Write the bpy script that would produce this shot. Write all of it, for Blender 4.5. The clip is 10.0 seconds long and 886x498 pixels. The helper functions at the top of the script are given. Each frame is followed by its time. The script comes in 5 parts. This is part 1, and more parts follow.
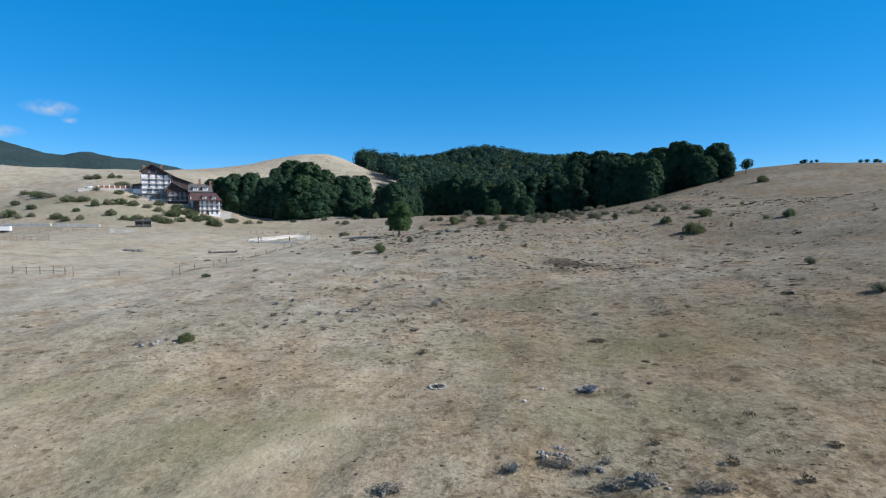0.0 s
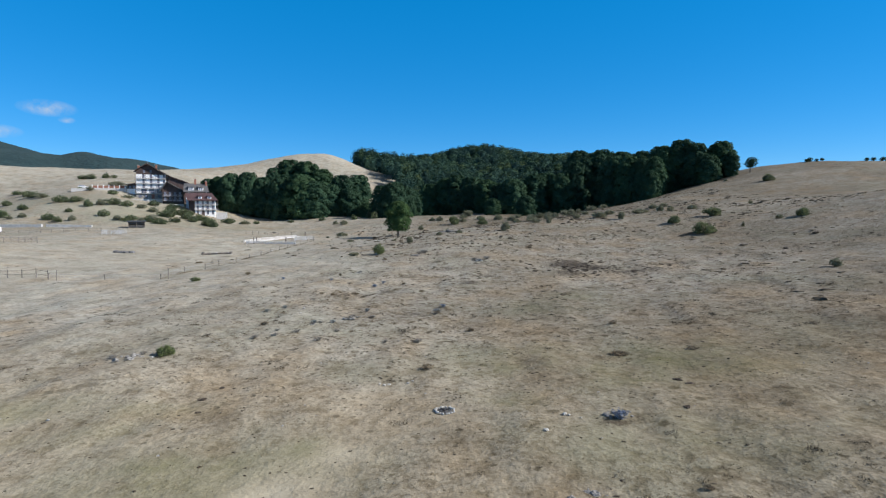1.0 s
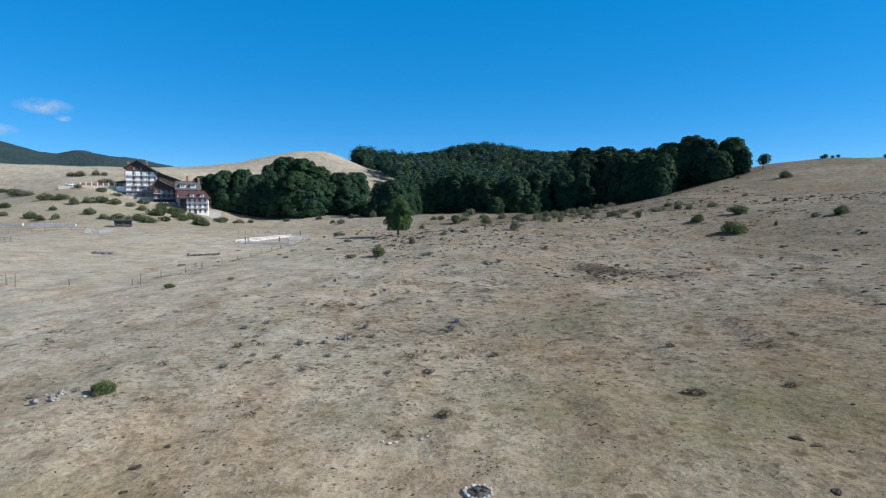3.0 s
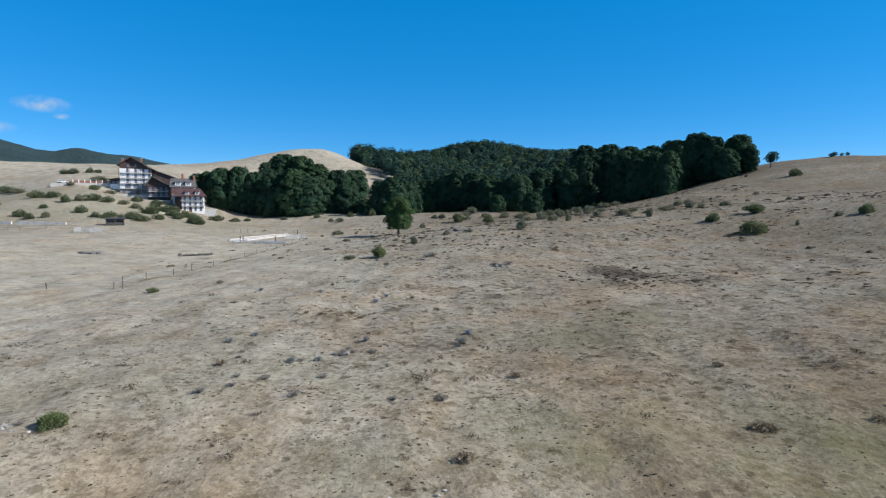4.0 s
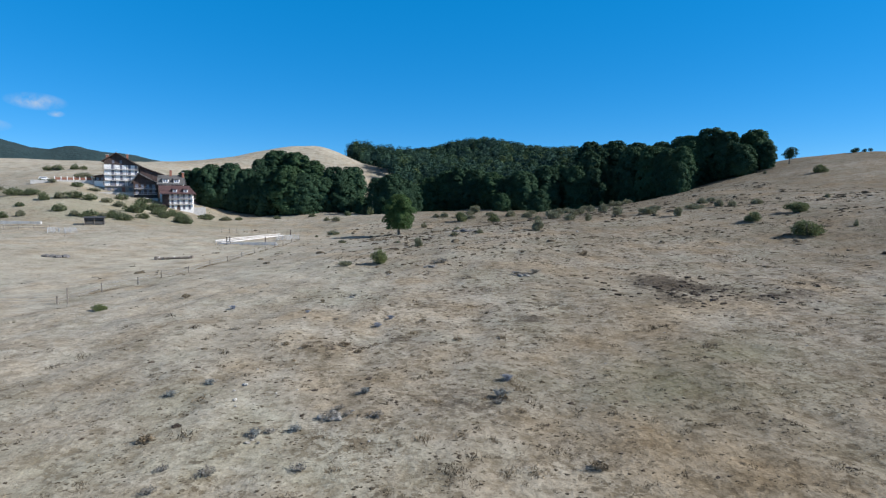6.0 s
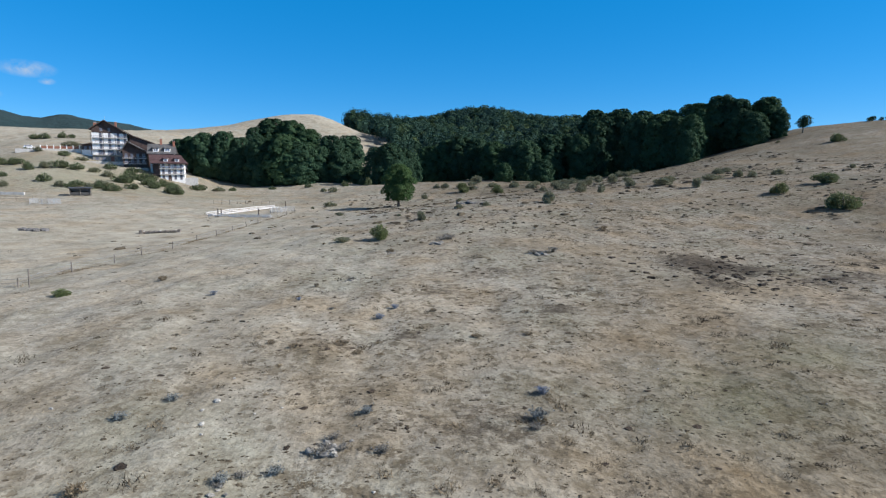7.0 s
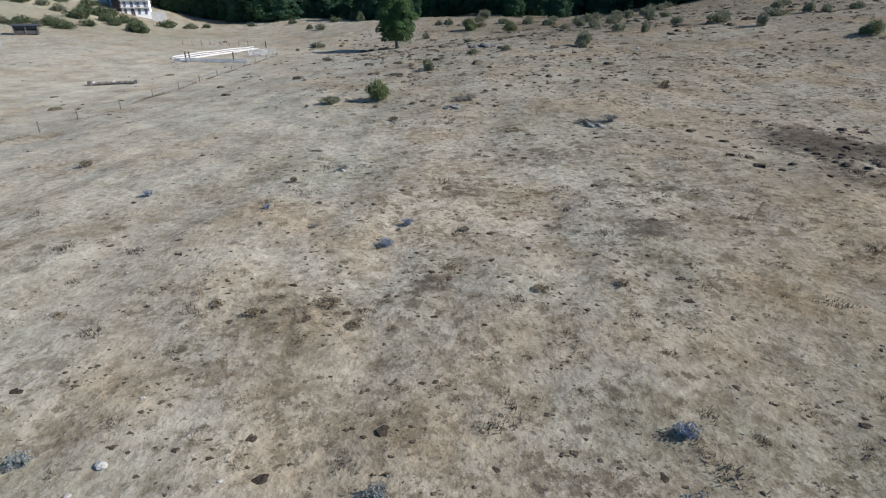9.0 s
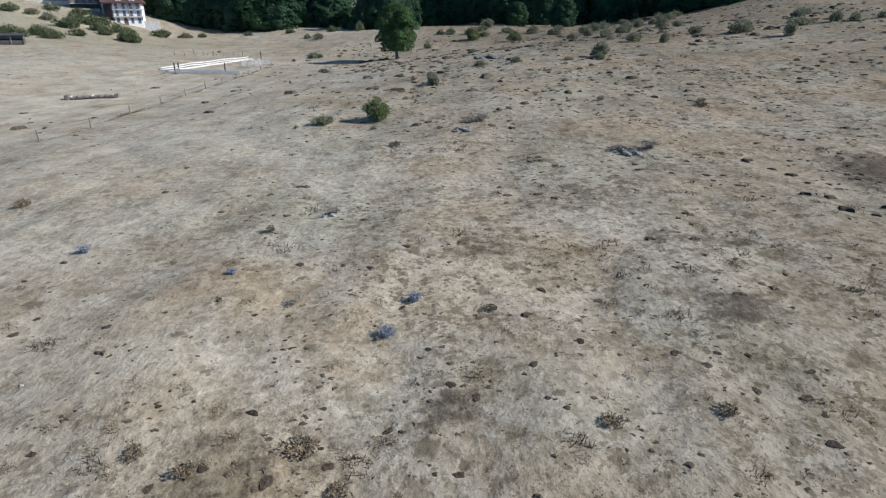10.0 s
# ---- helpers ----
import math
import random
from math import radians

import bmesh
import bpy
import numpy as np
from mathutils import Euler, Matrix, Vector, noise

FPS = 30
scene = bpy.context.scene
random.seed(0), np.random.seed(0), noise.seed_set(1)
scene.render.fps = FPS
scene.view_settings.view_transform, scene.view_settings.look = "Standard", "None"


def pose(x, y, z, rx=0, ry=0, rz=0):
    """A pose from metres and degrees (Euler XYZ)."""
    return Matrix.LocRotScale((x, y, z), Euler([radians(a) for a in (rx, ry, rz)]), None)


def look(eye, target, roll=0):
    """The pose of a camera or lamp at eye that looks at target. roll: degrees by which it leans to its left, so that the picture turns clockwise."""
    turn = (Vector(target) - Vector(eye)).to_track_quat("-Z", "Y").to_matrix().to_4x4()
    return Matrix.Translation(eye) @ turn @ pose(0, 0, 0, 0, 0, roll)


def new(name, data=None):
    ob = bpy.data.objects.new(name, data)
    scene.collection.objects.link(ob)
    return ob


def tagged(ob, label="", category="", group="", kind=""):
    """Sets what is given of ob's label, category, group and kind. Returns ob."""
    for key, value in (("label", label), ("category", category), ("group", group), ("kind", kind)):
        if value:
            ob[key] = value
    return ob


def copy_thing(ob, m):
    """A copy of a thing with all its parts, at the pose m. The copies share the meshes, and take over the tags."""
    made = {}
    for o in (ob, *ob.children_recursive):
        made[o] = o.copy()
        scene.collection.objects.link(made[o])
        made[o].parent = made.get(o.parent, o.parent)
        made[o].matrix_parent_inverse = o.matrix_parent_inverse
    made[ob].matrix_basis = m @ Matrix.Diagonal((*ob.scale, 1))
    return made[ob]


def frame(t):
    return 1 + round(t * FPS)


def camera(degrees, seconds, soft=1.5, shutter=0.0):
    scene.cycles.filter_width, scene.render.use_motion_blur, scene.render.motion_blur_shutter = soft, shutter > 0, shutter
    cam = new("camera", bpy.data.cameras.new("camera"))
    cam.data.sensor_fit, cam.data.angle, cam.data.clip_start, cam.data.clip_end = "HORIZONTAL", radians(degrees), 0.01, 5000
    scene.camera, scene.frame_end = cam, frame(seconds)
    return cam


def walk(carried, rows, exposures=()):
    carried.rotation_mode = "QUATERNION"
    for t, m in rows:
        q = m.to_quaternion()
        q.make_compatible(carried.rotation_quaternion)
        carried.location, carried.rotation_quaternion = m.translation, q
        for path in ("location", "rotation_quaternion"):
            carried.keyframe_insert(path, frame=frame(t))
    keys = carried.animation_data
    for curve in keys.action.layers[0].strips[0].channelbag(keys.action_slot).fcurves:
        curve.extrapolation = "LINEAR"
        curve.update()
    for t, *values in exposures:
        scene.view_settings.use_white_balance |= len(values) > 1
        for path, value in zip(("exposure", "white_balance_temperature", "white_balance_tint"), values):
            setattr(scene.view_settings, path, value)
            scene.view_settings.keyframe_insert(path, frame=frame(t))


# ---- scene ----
cam = camera(77.7, 10.0, soft=1.25)
PATH = [
    (0, (0.0, 0.0, 14.0), (0.255, 1.979, 13.866), 0.1),
    (0.5, (0.012, 2.012, 14.075), (0.271, 3.99, 13.94), 0.0),
    (1, (0.032, 4.147, 14.02), (0.292, 6.125, 13.885), 0.0),
    (1.5, (0.078, 6.323, 13.967), (0.34, 8.301, 13.83), 0.0),
    (2, (0.027, 8.66, 13.904), (0.291, 10.638, 13.766), -0.0),
    (2.5, (0.02, 11.104, 13.806), (0.284, 13.081, 13.669), 0.0),
    (4, (-0.194, 18.844, 13.774), (0.076, 20.821, 13.63), 0.1),
    (4.5, (-0.257, 21.69, 13.736), (0.014, 23.666, 13.591), 0.1),
    (5, (-0.322, 24.67, 13.736), (-0.048, 26.645, 13.59), 0.1),
    (5.5, (-0.321, 27.751, 13.7), (-0.045, 29.726, 13.554), 0.1),
    (6.8, (-0.44, 36.033, 13.75), (-0.154, 38.003, 13.555), 0.2),
    (7, (-0.454, 37.289, 13.753), (-0.169, 39.252, 13.498), 0.2),
    (7.5, (-0.469, 40.534, 13.783), (-0.186, 42.45, 13.284), 0.2),
    (8, (-0.452, 43.823, 13.889), (-0.176, 45.667, 13.166), 0.2),
    (8.5, (-0.402, 46.912, 13.943), (-0.129, 48.729, 13.153), 0.2),
    (9, (-0.331, 50.197, 14.025), (-0.059, 52.013, 13.233), 0.2),
    (9.5, (-0.209, 53.542, 13.982), (0.064, 55.355, 13.183), 0.2),
    (10, (0.0, 56.956, 14.0), (0.275, 58.783, 13.234), 0.2),
]
walk(cam, [(t, look(eye, target, roll)) for t, eye, target, roll in PATH])

# ---------------- sky, sun, exposure ----------------
SUN_ELEVATION, SUN_AZIMUTH = radians(33), radians(104)
world = bpy.data.worlds.new("sky")
scene.world = world
world.use_nodes = True
wn = world.node_tree
sky = wn.nodes.new("ShaderNodeTexSky")
sky.sky_type = "NISHITA"
sky.sun_disc = False
sky.sun_elevation, sky.sun_rotation = SUN_ELEVATION, SUN_AZIMUTH
sky.altitude, sky.air_density, sky.dust_density, sky.ozone_density = 2200, 0.88, 0.0, 3.1
richer = wn.nodes.new("ShaderNodeHueSaturation")
richer.inputs["Hue"].default_value = 0.500
wn.links.new(sky.outputs[0], richer.inputs["Color"])
even = wn.nodes.new("ShaderNodeMix")
even.data_type = "RGBA"
even.inputs[7].default_value = (0.0, 1.92, 4.85, 1)
wn.links.new(richer.outputs[0], even.inputs[6])
height = wn.nodes.new("ShaderNodeSeparateXYZ")
wn.links.new(wn.nodes.new("ShaderNodeTexCoord").outputs["Generated"], height.inputs[0])
deeper = wn.nodes.new("ShaderNodeMapRange")
deeper.interpolation_type = "SMOOTHSTEP"
for key, value in ((1, 0.30), (2, 0.85), (3, 1.0), (4, 0.60)):
    deeper.inputs[key].default_value = value
wn.links.new(height.outputs["Z"], deeper.inputs[0])
paler = wn.nodes.new("ShaderNodeMapRange")
paler.interpolation_type = "SMOOTHSTEP"
for key, value in ((1, 0.36), (2, 0.80), (3, 0.5), (4, 0.0)):
    paler.inputs[key].default_value = value
wn.links.new(height.outputs["Z"], paler.inputs[0])
wn.links.new(paler.outputs[0], even.inputs[0])
calmer = wn.nodes.new("ShaderNodeMapRange")
calmer.interpolation_type = "SMOOTHSTEP"
for key, value in ((1, 0.36), (2, 0.80), (3, 1.36), (4, 0.40)):
    calmer.inputs[key].default_value = value
wn.links.new(height.outputs["Z"], calmer.inputs[0])
wn.links.new(calmer.outputs[0], richer.inputs["Saturation"])
zenith = wn.nodes.new("ShaderNodeVectorMath")
zenith.operation = "SCALE"
wn.links.new(even.outputs[2], zenith.inputs[0])
wn.links.new(deeper.outputs[0], zenith.inputs["Scale"])
wn.links.new(zenith.outputs[0], wn.nodes["Background"].inputs[0])
wn.nodes["Background"].inputs[1].default_value = 0.122
sun_data = bpy.data.lights.new("sun", "SUN")
sun_data.energy, sun_data.angle, sun_data.color = 4.8, radians(0.6), (1.0, 0.962, 0.920)
sun = new("sun", sun_data)
sun_way = Vector((math.sin(SUN_AZIMUTH) * math.cos(SUN_ELEVATION), math.cos(SUN_AZIMUTH) * math.cos(SUN_ELEVATION), math.sin(SUN_ELEVATION)))
sun.matrix_world = look(sun_way * 200, (0, 0, 0))
scene.view_settings.exposure = 0.40


# ---------------- materials ----------------
def node(nt, kind, **values):
    n = nt.nodes.new(kind)
    for key, value in values.items():
        n.inputs[key.replace("_", " ")].default_value = value
    return n


def ramp(nt, source, stops):
    n = nt.nodes.new("ShaderNodeValToRGB")
    while len(n.color_ramp.elements) < len(stops):
        n.color_ramp.elements.new(0.5)
    for e, (at, c) in zip(n.color_ramp.elements, stops):
        e.position, e.color = at, (*c, 1) if len(c) == 3 else c
    nt.links.new(source, n.inputs[0])
    return n.outputs[0]


def mix(nt, factor, a, b, blend="MIX"):
    n = nt.nodes.new("ShaderNodeMix")
    n.data_type, n.blend_type = "RGBA", blend
    for key, value in ((0, factor), (6, a), (7, b)):
        if isinstance(value, bpy.types.NodeSocket):
            nt.links.new(value, n.inputs[key])
        else:
            n.inputs[key].default_value = value if key == 0 else (*value, 1)
    return n.outputs[2]


def noise_at(nt, where, scale, detail=4.0, rough=0.55):
    n = node(nt, "ShaderNodeTexNoise", Scale=scale, Detail=detail, Roughness=rough)
    nt.links.new(where, n.inputs["Vector"])
    return n.outputs["Fac"]


def surface(name, dark, light, scale=6.0, fine=60.0, roughness=0.85, bump=0.4, depth=0.02, spread=0.0, per="object", metallic=0.0, glow_through=0.0, shine=0.3):
    """A rough two-scale surface: broad stains, fine grain, relief; spread varies it from piece to piece."""
    m = bpy.data.materials.new(name)
    m.use_nodes = True
    nt = m.node_tree
    out = nt.nodes["Principled BSDF"]
    where = nt.nodes.new("ShaderNodeTexCoord").outputs["Object"]
    broad, grain = noise_at(nt, where, scale), noise_at(nt, where, fine, 3.0)
    a = ramp(nt, broad, [(0.3, dark), (0.7, light)])
    shade = ramp(nt, grain, [(0.25, (0.72, 0.72, 0.72)), (0.75, (1.2, 1.2, 1.2))])
    colour = mix(nt, 1.0, a, shade, "MULTIPLY")
    if spread:
        if per == "both":
            tree_value = nt.nodes.new("ShaderNodeObjectInfo").outputs["Random"]
            colour = mix(nt, 1.0, colour, ramp(nt, tree_value, [(0.0, (0.78, 0.80, 0.85)), (0.6, (1.0, 1.0, 1.0)), (1.0, (1.16, 1.12, 0.98))]), "MULTIPLY")
        if per == "crown":
            crown_value = nt.nodes.new("ShaderNodeAttribute")
            crown_value.attribute_name = "crown_tint"
            colour = mix(nt, 1.0, colour, ramp(nt, crown_value.outputs["Fac"], [(0.0, (0.62, 0.70, 0.84)), (0.45, (0.95, 0.98, 1.0)), (0.86, (1.22, 1.14, 0.92)), (0.96, (1.75, 1.30, 0.80))]), "MULTIPLY")
        if per == "object":
            any_value = nt.nodes.new("ShaderNodeObjectInfo").outputs["Random"]
        else:
            any_value = nt.nodes.new("ShaderNodeNewGeometry").outputs["Random Per Island"]
        colour = mix(nt, 1.0, colour, ramp(nt, any_value, [(0.0, (1 - spread,) * 3), (1.0, (1 + spread,) * 3)]), "MULTIPLY")
    nt.links.new(colour, out.inputs["Base Color"])
    out.inputs["Roughness"].default_value, out.inputs["Metallic"].default_value = roughness, metallic
    out.inputs["Specular IOR Level"].default_value = shine
    if bump:
        b = node(nt, "ShaderNodeBump", Strength=bump, Distance=depth)
        nt.links.new(grain, b.inputs["Height"])
        nt.links.new(b.outputs[0], out.inputs["Normal"])
    if glow_through:
        t = nt.nodes.new("ShaderNodeBsdfTranslucent")
        nt.links.new(colour, t.inputs["Color"])
        x = nt.nodes.new("ShaderNodeMixShader")
        x.inputs[0].default_value = glow_through
        nt.links.new(out.outputs[0], x.inputs[1])
        nt.links.new(t.outputs[0], x.inputs[2])
        nt.links.new(x.outputs[0], nt.nodes["Material Output"].inputs["Surface"])
    return m


def make_pasture():
    m = bpy.data.materials.new("dry_pasture")
    m.use_nodes = True
    nt = m.node_tree
    out = nt.nodes["Principled BSDF"]
    where = nt.nodes.new("ShaderNodeTexCoord").outputs["Object"]
    big, medium, small, fine = (noise_at(nt, where, s, d, r) for s, d, r in ((0.035, 5, 0.6), (0.22, 5, 0.62), (1.1, 5, 0.65), (7.0, 4, 0.7)))
    straw = ramp(nt, big, [(0.30, (0.262, 0.240, 0.196)), (0.5, (0.330, 0.305, 0.256)), (0.70, (0.374, 0.352, 0.307))])
    c = mix(nt, 1.0, straw, ramp(nt, medium, [(0.3, (0.76, 0.72, 0.66)), (0.42, (0.92, 0.90, 0.87)), (0.55, (1.02, 1.02, 1.02)), (0.7, (1.14, 1.15, 1.16))]), "MULTIPLY")
    c = mix(nt, 0.55, c, ramp(nt, small, [(0.33, (0.66, 0.63, 0.59)), (0.5, (1.0, 1.0, 1.0)), (0.68, (1.18, 1.18, 1.17))]), "MULTIPLY")
    tussocky = noise_at(nt, where, 3.1, 3, 0.6)
    c = mix(nt, 0.6, c, ramp(nt, tussocky, [(0.34, (0.66, 0.63, 0.58)), (0.5, (1.0, 1.0, 1.0)), (0.66, (1.26, 1.26, 1.25))]), "MULTIPLY")
    c = mix(nt, 0.5, c, ramp(nt, fine, [(0.3, (0.78, 0.77, 0.75)), (0.5, (1.0, 1.0, 1.0)), (0.72, (1.16, 1.16, 1.14))]), "MULTIPLY")
    c = mix(nt, 1.0, c, ramp(nt, noise_at(nt, where, 0.12, 4, 0.6), [(0.34, (1.06, 0.97, 0.86)), (0.5, (1.0, 1.0, 1.0)), (0.66, (0.95, 1.0, 0.98))]), "MULTIPLY")
    c = mix(nt, 1.0, c, ramp(nt, noise_at(nt, where, 0.55, 6, 0.72), [(0.36, (0.80, 0.77, 0.72)), (0.50, (1.0, 1.0, 1.0))]), "MULTIPLY")
    warp = nt.nodes.new("ShaderNodeVectorMath")
    warp.operation = "MULTIPLY_ADD"
    wobble = node(nt, "ShaderNodeTexNoise", Scale=2.4, Detail=5.0, Roughness=0.72)
    nt.links.new(where, wobble.inputs["Vector"])
    nt.links.new(wobble.outputs["Color"], warp.inputs[0])
    warp.inputs[1].default_value = (0.85, 0.85, 0.85)
    nt.links.new(where, warp.inputs[2])
    for scale, core, edge, share, colour in ((0.42, 0.11, 0.17, 0.50, (0.112, 0.095, 0.068)), (0.85, 0.12, 0.18, 0.48, (0.096, 0.080, 0.057)), (2.1, 0.13, 0.20, 0.52, (0.088, 0.073, 0.052))):
        bit = node(nt, "ShaderNodeTexVoronoi", Scale=scale, Randomness=1.0)
        nt.links.new(warp.outputs[0], bit.inputs["Vector"])
        some = ramp(nt, bit.outputs["Color"], [(share, (0.85, 0.85, 0.85)), (share + 0.12, (0, 0, 0))])
        spot = mix(nt, 1.0, ramp(nt, bit.outputs["Distance"], [(core, (1, 1, 1)), (edge, (0, 0, 0))]), some, "MULTIPLY")
        c = mix(nt, spot, c, colour)
    grouped = ramp(nt, noise_at(nt, where, 0.30, 4, 0.6), [(0.44, (1.0, 1.0, 1.0)), (0.64, (0.4, 0.4, 0.4))])
    tufty = nt.nodes.new("ShaderNodeAttribute")
    tufty.attribute_name = "tufty_growth"
    for scale, rough, low, high, colour in ((0.72, 0.78, 0.415, 0.435, (0.135, 0.110, 0.074)), (1.9, 0.70, 0.425, 0.45, (0.115, 0.092, 0.062)), (4.6, 0.62, 0.375, 0.395, (0.085, 0.068, 0.048))):
        spot = ramp(nt, noise_at(nt, where, scale, 5, rough), [(low, (0.85, 0.85, 0.85)), (high, (0, 0, 0))])
        k = nt.nodes.new("ShaderNodeMath")
        k.operation, k.use_clamp = "MULTIPLY", True
        nt.links.new(spot, k.inputs[0])
        nt.links.new(tufty.outputs["Fac"], k.inputs[1])
        g = nt.nodes.new("ShaderNodeMath")
        g.operation = "MULTIPLY"
        nt.links.new(k.outputs[0], g.inputs[0])
        nt.links.new(grouped, g.inputs[1])
        c = mix(nt, g.outputs[0], c, colour)
    soil, green, pale = (nt.nodes.new("ShaderNodeAttribute") for _ in range(3))
    soil.attribute_name, green.attribute_name, pale.attribute_name = "bare_soil", "green_growth", "pale_straw"
    greenish = nt.nodes.new("ShaderNodeMath")
    greenish.operation, greenish.use_clamp = "MULTIPLY", True
    nt.links.new(green.outputs["Fac"], greenish.inputs[0])
    nt.links.new(ramp(nt, medium, [(0.36, (0.1, 0.1, 0.1)), (0.6, (0.8, 0.8, 0.8))]), greenish.inputs[1])
    c = mix(nt, greenish.outputs[0], c, (0.16, 0.165, 0.085))
    lighter = nt.nodes.new("ShaderNodeMath")
    lighter.operation, lighter.use_clamp = "MULTIPLY", True
    nt.links.new(pale.outputs["Fac"], lighter.inputs[0])
    nt.links.new(ramp(nt, medium, [(0.35, (0.2, 0.2, 0.2)), (0.65, (0.9, 0.9, 0.9))]), lighter.inputs[1])
    c = mix(nt, lighter.outputs[0], c, (0.45, 0.418, 0.340))
    ragged = nt.nodes.new("ShaderNodeMath")
    ragged.operation = "MULTIPLY_ADD"
    nt.links.new(noise_at(nt, where, 1.3, 8, 0.84), ragged.inputs[0])
    ragged.inputs[1].default_value = 2.2
    nt.links.new(soil.outputs["Fac"], ragged.inputs[2])
    scaled = nt.nodes.new("ShaderNodeMath")
    scaled.operation = "MULTIPLY"
    nt.links.new(ragged.outputs[0], scaled.inputs[0])
    scaled.inputs[1].default_value = 0.4
    c = mix(nt, ramp(nt, scaled.outputs[0], [(0.585, (0, 0, 0)), (0.66, (0.55, 0.55, 0.55)), (0.74, (0.92, 0.92, 0.92))]), c, ramp(nt, small, [(0.3, (0.040, 0.033, 0.026)), (0.7, (0.116, 0.096, 0.074))]))
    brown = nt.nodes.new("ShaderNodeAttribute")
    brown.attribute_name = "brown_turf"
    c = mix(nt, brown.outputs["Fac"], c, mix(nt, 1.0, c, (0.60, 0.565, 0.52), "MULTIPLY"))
    warm = nt.nodes.new("ShaderNodeAttribute")
    warm.attribute_name = "yellow_turf"
    c = mix(nt, warm.outputs["Fac"], c, mix(nt, 1.0, c, (0.96, 0.91, 0.825), "MULTIPLY"))
    nt.links.new(c, out.inputs["Base Color"])
    out.inputs["Roughness"].default_value = 0.95
    out.inputs["Specular IOR Level"].default_value = 0.1
    b1, b2 = node(nt, "ShaderNodeBump", Strength=0.62, Distance=0.22), node(nt, "ShaderNodeBump", Strength=0.26, Distance=0.05)
    nt.links.new(small, b1.inputs["Height"])
    nt.links.new(fine, b2.inputs["Height"])
    b3 = node(nt, "ShaderNodeBump", Strength=0.5, Distance=0.10)
    nt.links.new(tussocky, b3.inputs["Height"])
    nt.links.new(b1.outputs[0], b3.inputs["Normal"])
    nt.links.new(b3.outputs[0], b2.inputs["Normal"])
    nt.links.new(b2.outputs[0], out.inputs["Normal"])
    return m


PASTURE = make_pasture()
LEAF = surface("beech_leaves", (0.035, 0.078, 0.047), (0.066, 0.122, 0.067), 0.25, 3.0, 0.8, 0, spread=0.10, per="both", glow_through=0.25, shine=0.1)
LEAF_FAR = surface("wood_canopy", (0.026, 0.061, 0.048), (0.058, 0.108, 0.075), 0.045, 0.3, 0.8, 0, spread=0.08, per="crown", glow_through=0.2, shine=0.1)
LONE_LEAF = surface("light_green_leaves", (0.052, 0.106, 0.042), (0.106, 0.172, 0.068), 0.8, 4.0, 0.8, 0, spread=0.22, per="island", glow_through=0.35, shine=0.1)
DUSTY_LEAF = surface("dusty_bush_leaves", (0.088, 0.118, 0.062), (0.165, 0.190, 0.106), 0.6, 8.0, 0.8, 0, spread=0.28, per="island", glow_through=0.3, shine=0.1)
FRESH_LEAF = surface("fresh_green_shrub_leaves", (0.125, 0.165, 0.068), (0.225, 0.262, 0.122), 1.0, 8.0, 0.8, 0, spread=0.3, per="island", glow_through=0.4, shine=0.1)
SHRUB_LEAF = surface("shrub_leaves", (0.105, 0.138, 0.066), (0.185, 0.212, 0.112), 1.0, 8.0, 0.8, 0, spread=0.3, per="island", glow_through=0.35, shine=0.1)
GREY_LEAF = surface("grey_shrub_leaves", (0.160, 0.172, 0.112), (0.270, 0.275, 0.190), 1.0, 8.0, 0.8, 0, spread=0.35, per="island", glow_through=0.35, shine=0.1)
THORN = surface("dry_thorn_twigs", (0.145, 0.112, 0.072), (0.255, 0.205, 0.140), 2.0, 20.0, 0.9, 0, spread=0.4, per="island")
THISTLE = surface("blue_thistle", (0.190, 0.222, 0.288), (0.330, 0.370, 0.445), 3.0, 20.0, 0.8, 0, spread=0.3, per="island")
GREY_THISTLE = surface("grey_green_thistle", (0.170, 0.190, 0.190), (0.300, 0.325, 0.325), 3.0, 20.0, 0.85, 0, spread=0.3, per="island")
CUSHION = surface("grey_cushion_plant", (0.170, 0.160, 0.140), (0.330, 0.312, 0.280), 3.0, 20.0, 0.9, 0, spread=0.35, per="island")
STRAW = surface("straw_blades", (0.285, 0.225, 0.140), (0.455, 0.375, 0.255), 0.4, 9.0, 0.9, 0, spread=0.3, per="island")
TUSSOCK = surface("dry_tussock", (0.050, 0.040, 0.028), (0.116, 0.095, 0.066), 0.5, 9.0, 0.95, 0, spread=0.4, per="island")
BARK = surface("beech_bark", (0.11, 0.10, 0.085), (0.22, 0.20, 0.17), 1.5, 14.0, 0.9, 0.6)
DUNG = surface("dried_dung", (0.030, 0.022, 0.016), (0.086, 0.064, 0.046), 5.0, 30.0, 0.85, 0.8, 0.02, spread=0.3)
LIMESTONE = surface("pale_limestone", (0.31, 0.30, 0.285), (0.56, 0.545, 0.51), 6.0, 40.0, 0.85, 0.5, 0.02, spread=0.2)
LICHEN_ROCK = surface("lichen_grey_limestone", (0.16, 0.152, 0.142), (0.37, 0.355, 0.33), 5.0, 30.0, 0.9, 0.8, 0.03, spread=0.25)
GREY_ROCK = surface("grey_rock", (0.075, 0.074, 0.076), (0.19, 0.185, 0.185), 3.0, 25.0, 0.9, 0.7, 0.03, spread=0.2)
ASH = surface("campfire_ash", (0.035, 0.034, 0.033), (0.13, 0.125, 0.12), 5.0, 40.0, 0.95, 0.5)
CHARCOAL = surface("charred_wood", (0.012, 0.011, 0.010), (0.035, 0.032, 0.03), 8.0, 40.0, 0.8, 0.6)
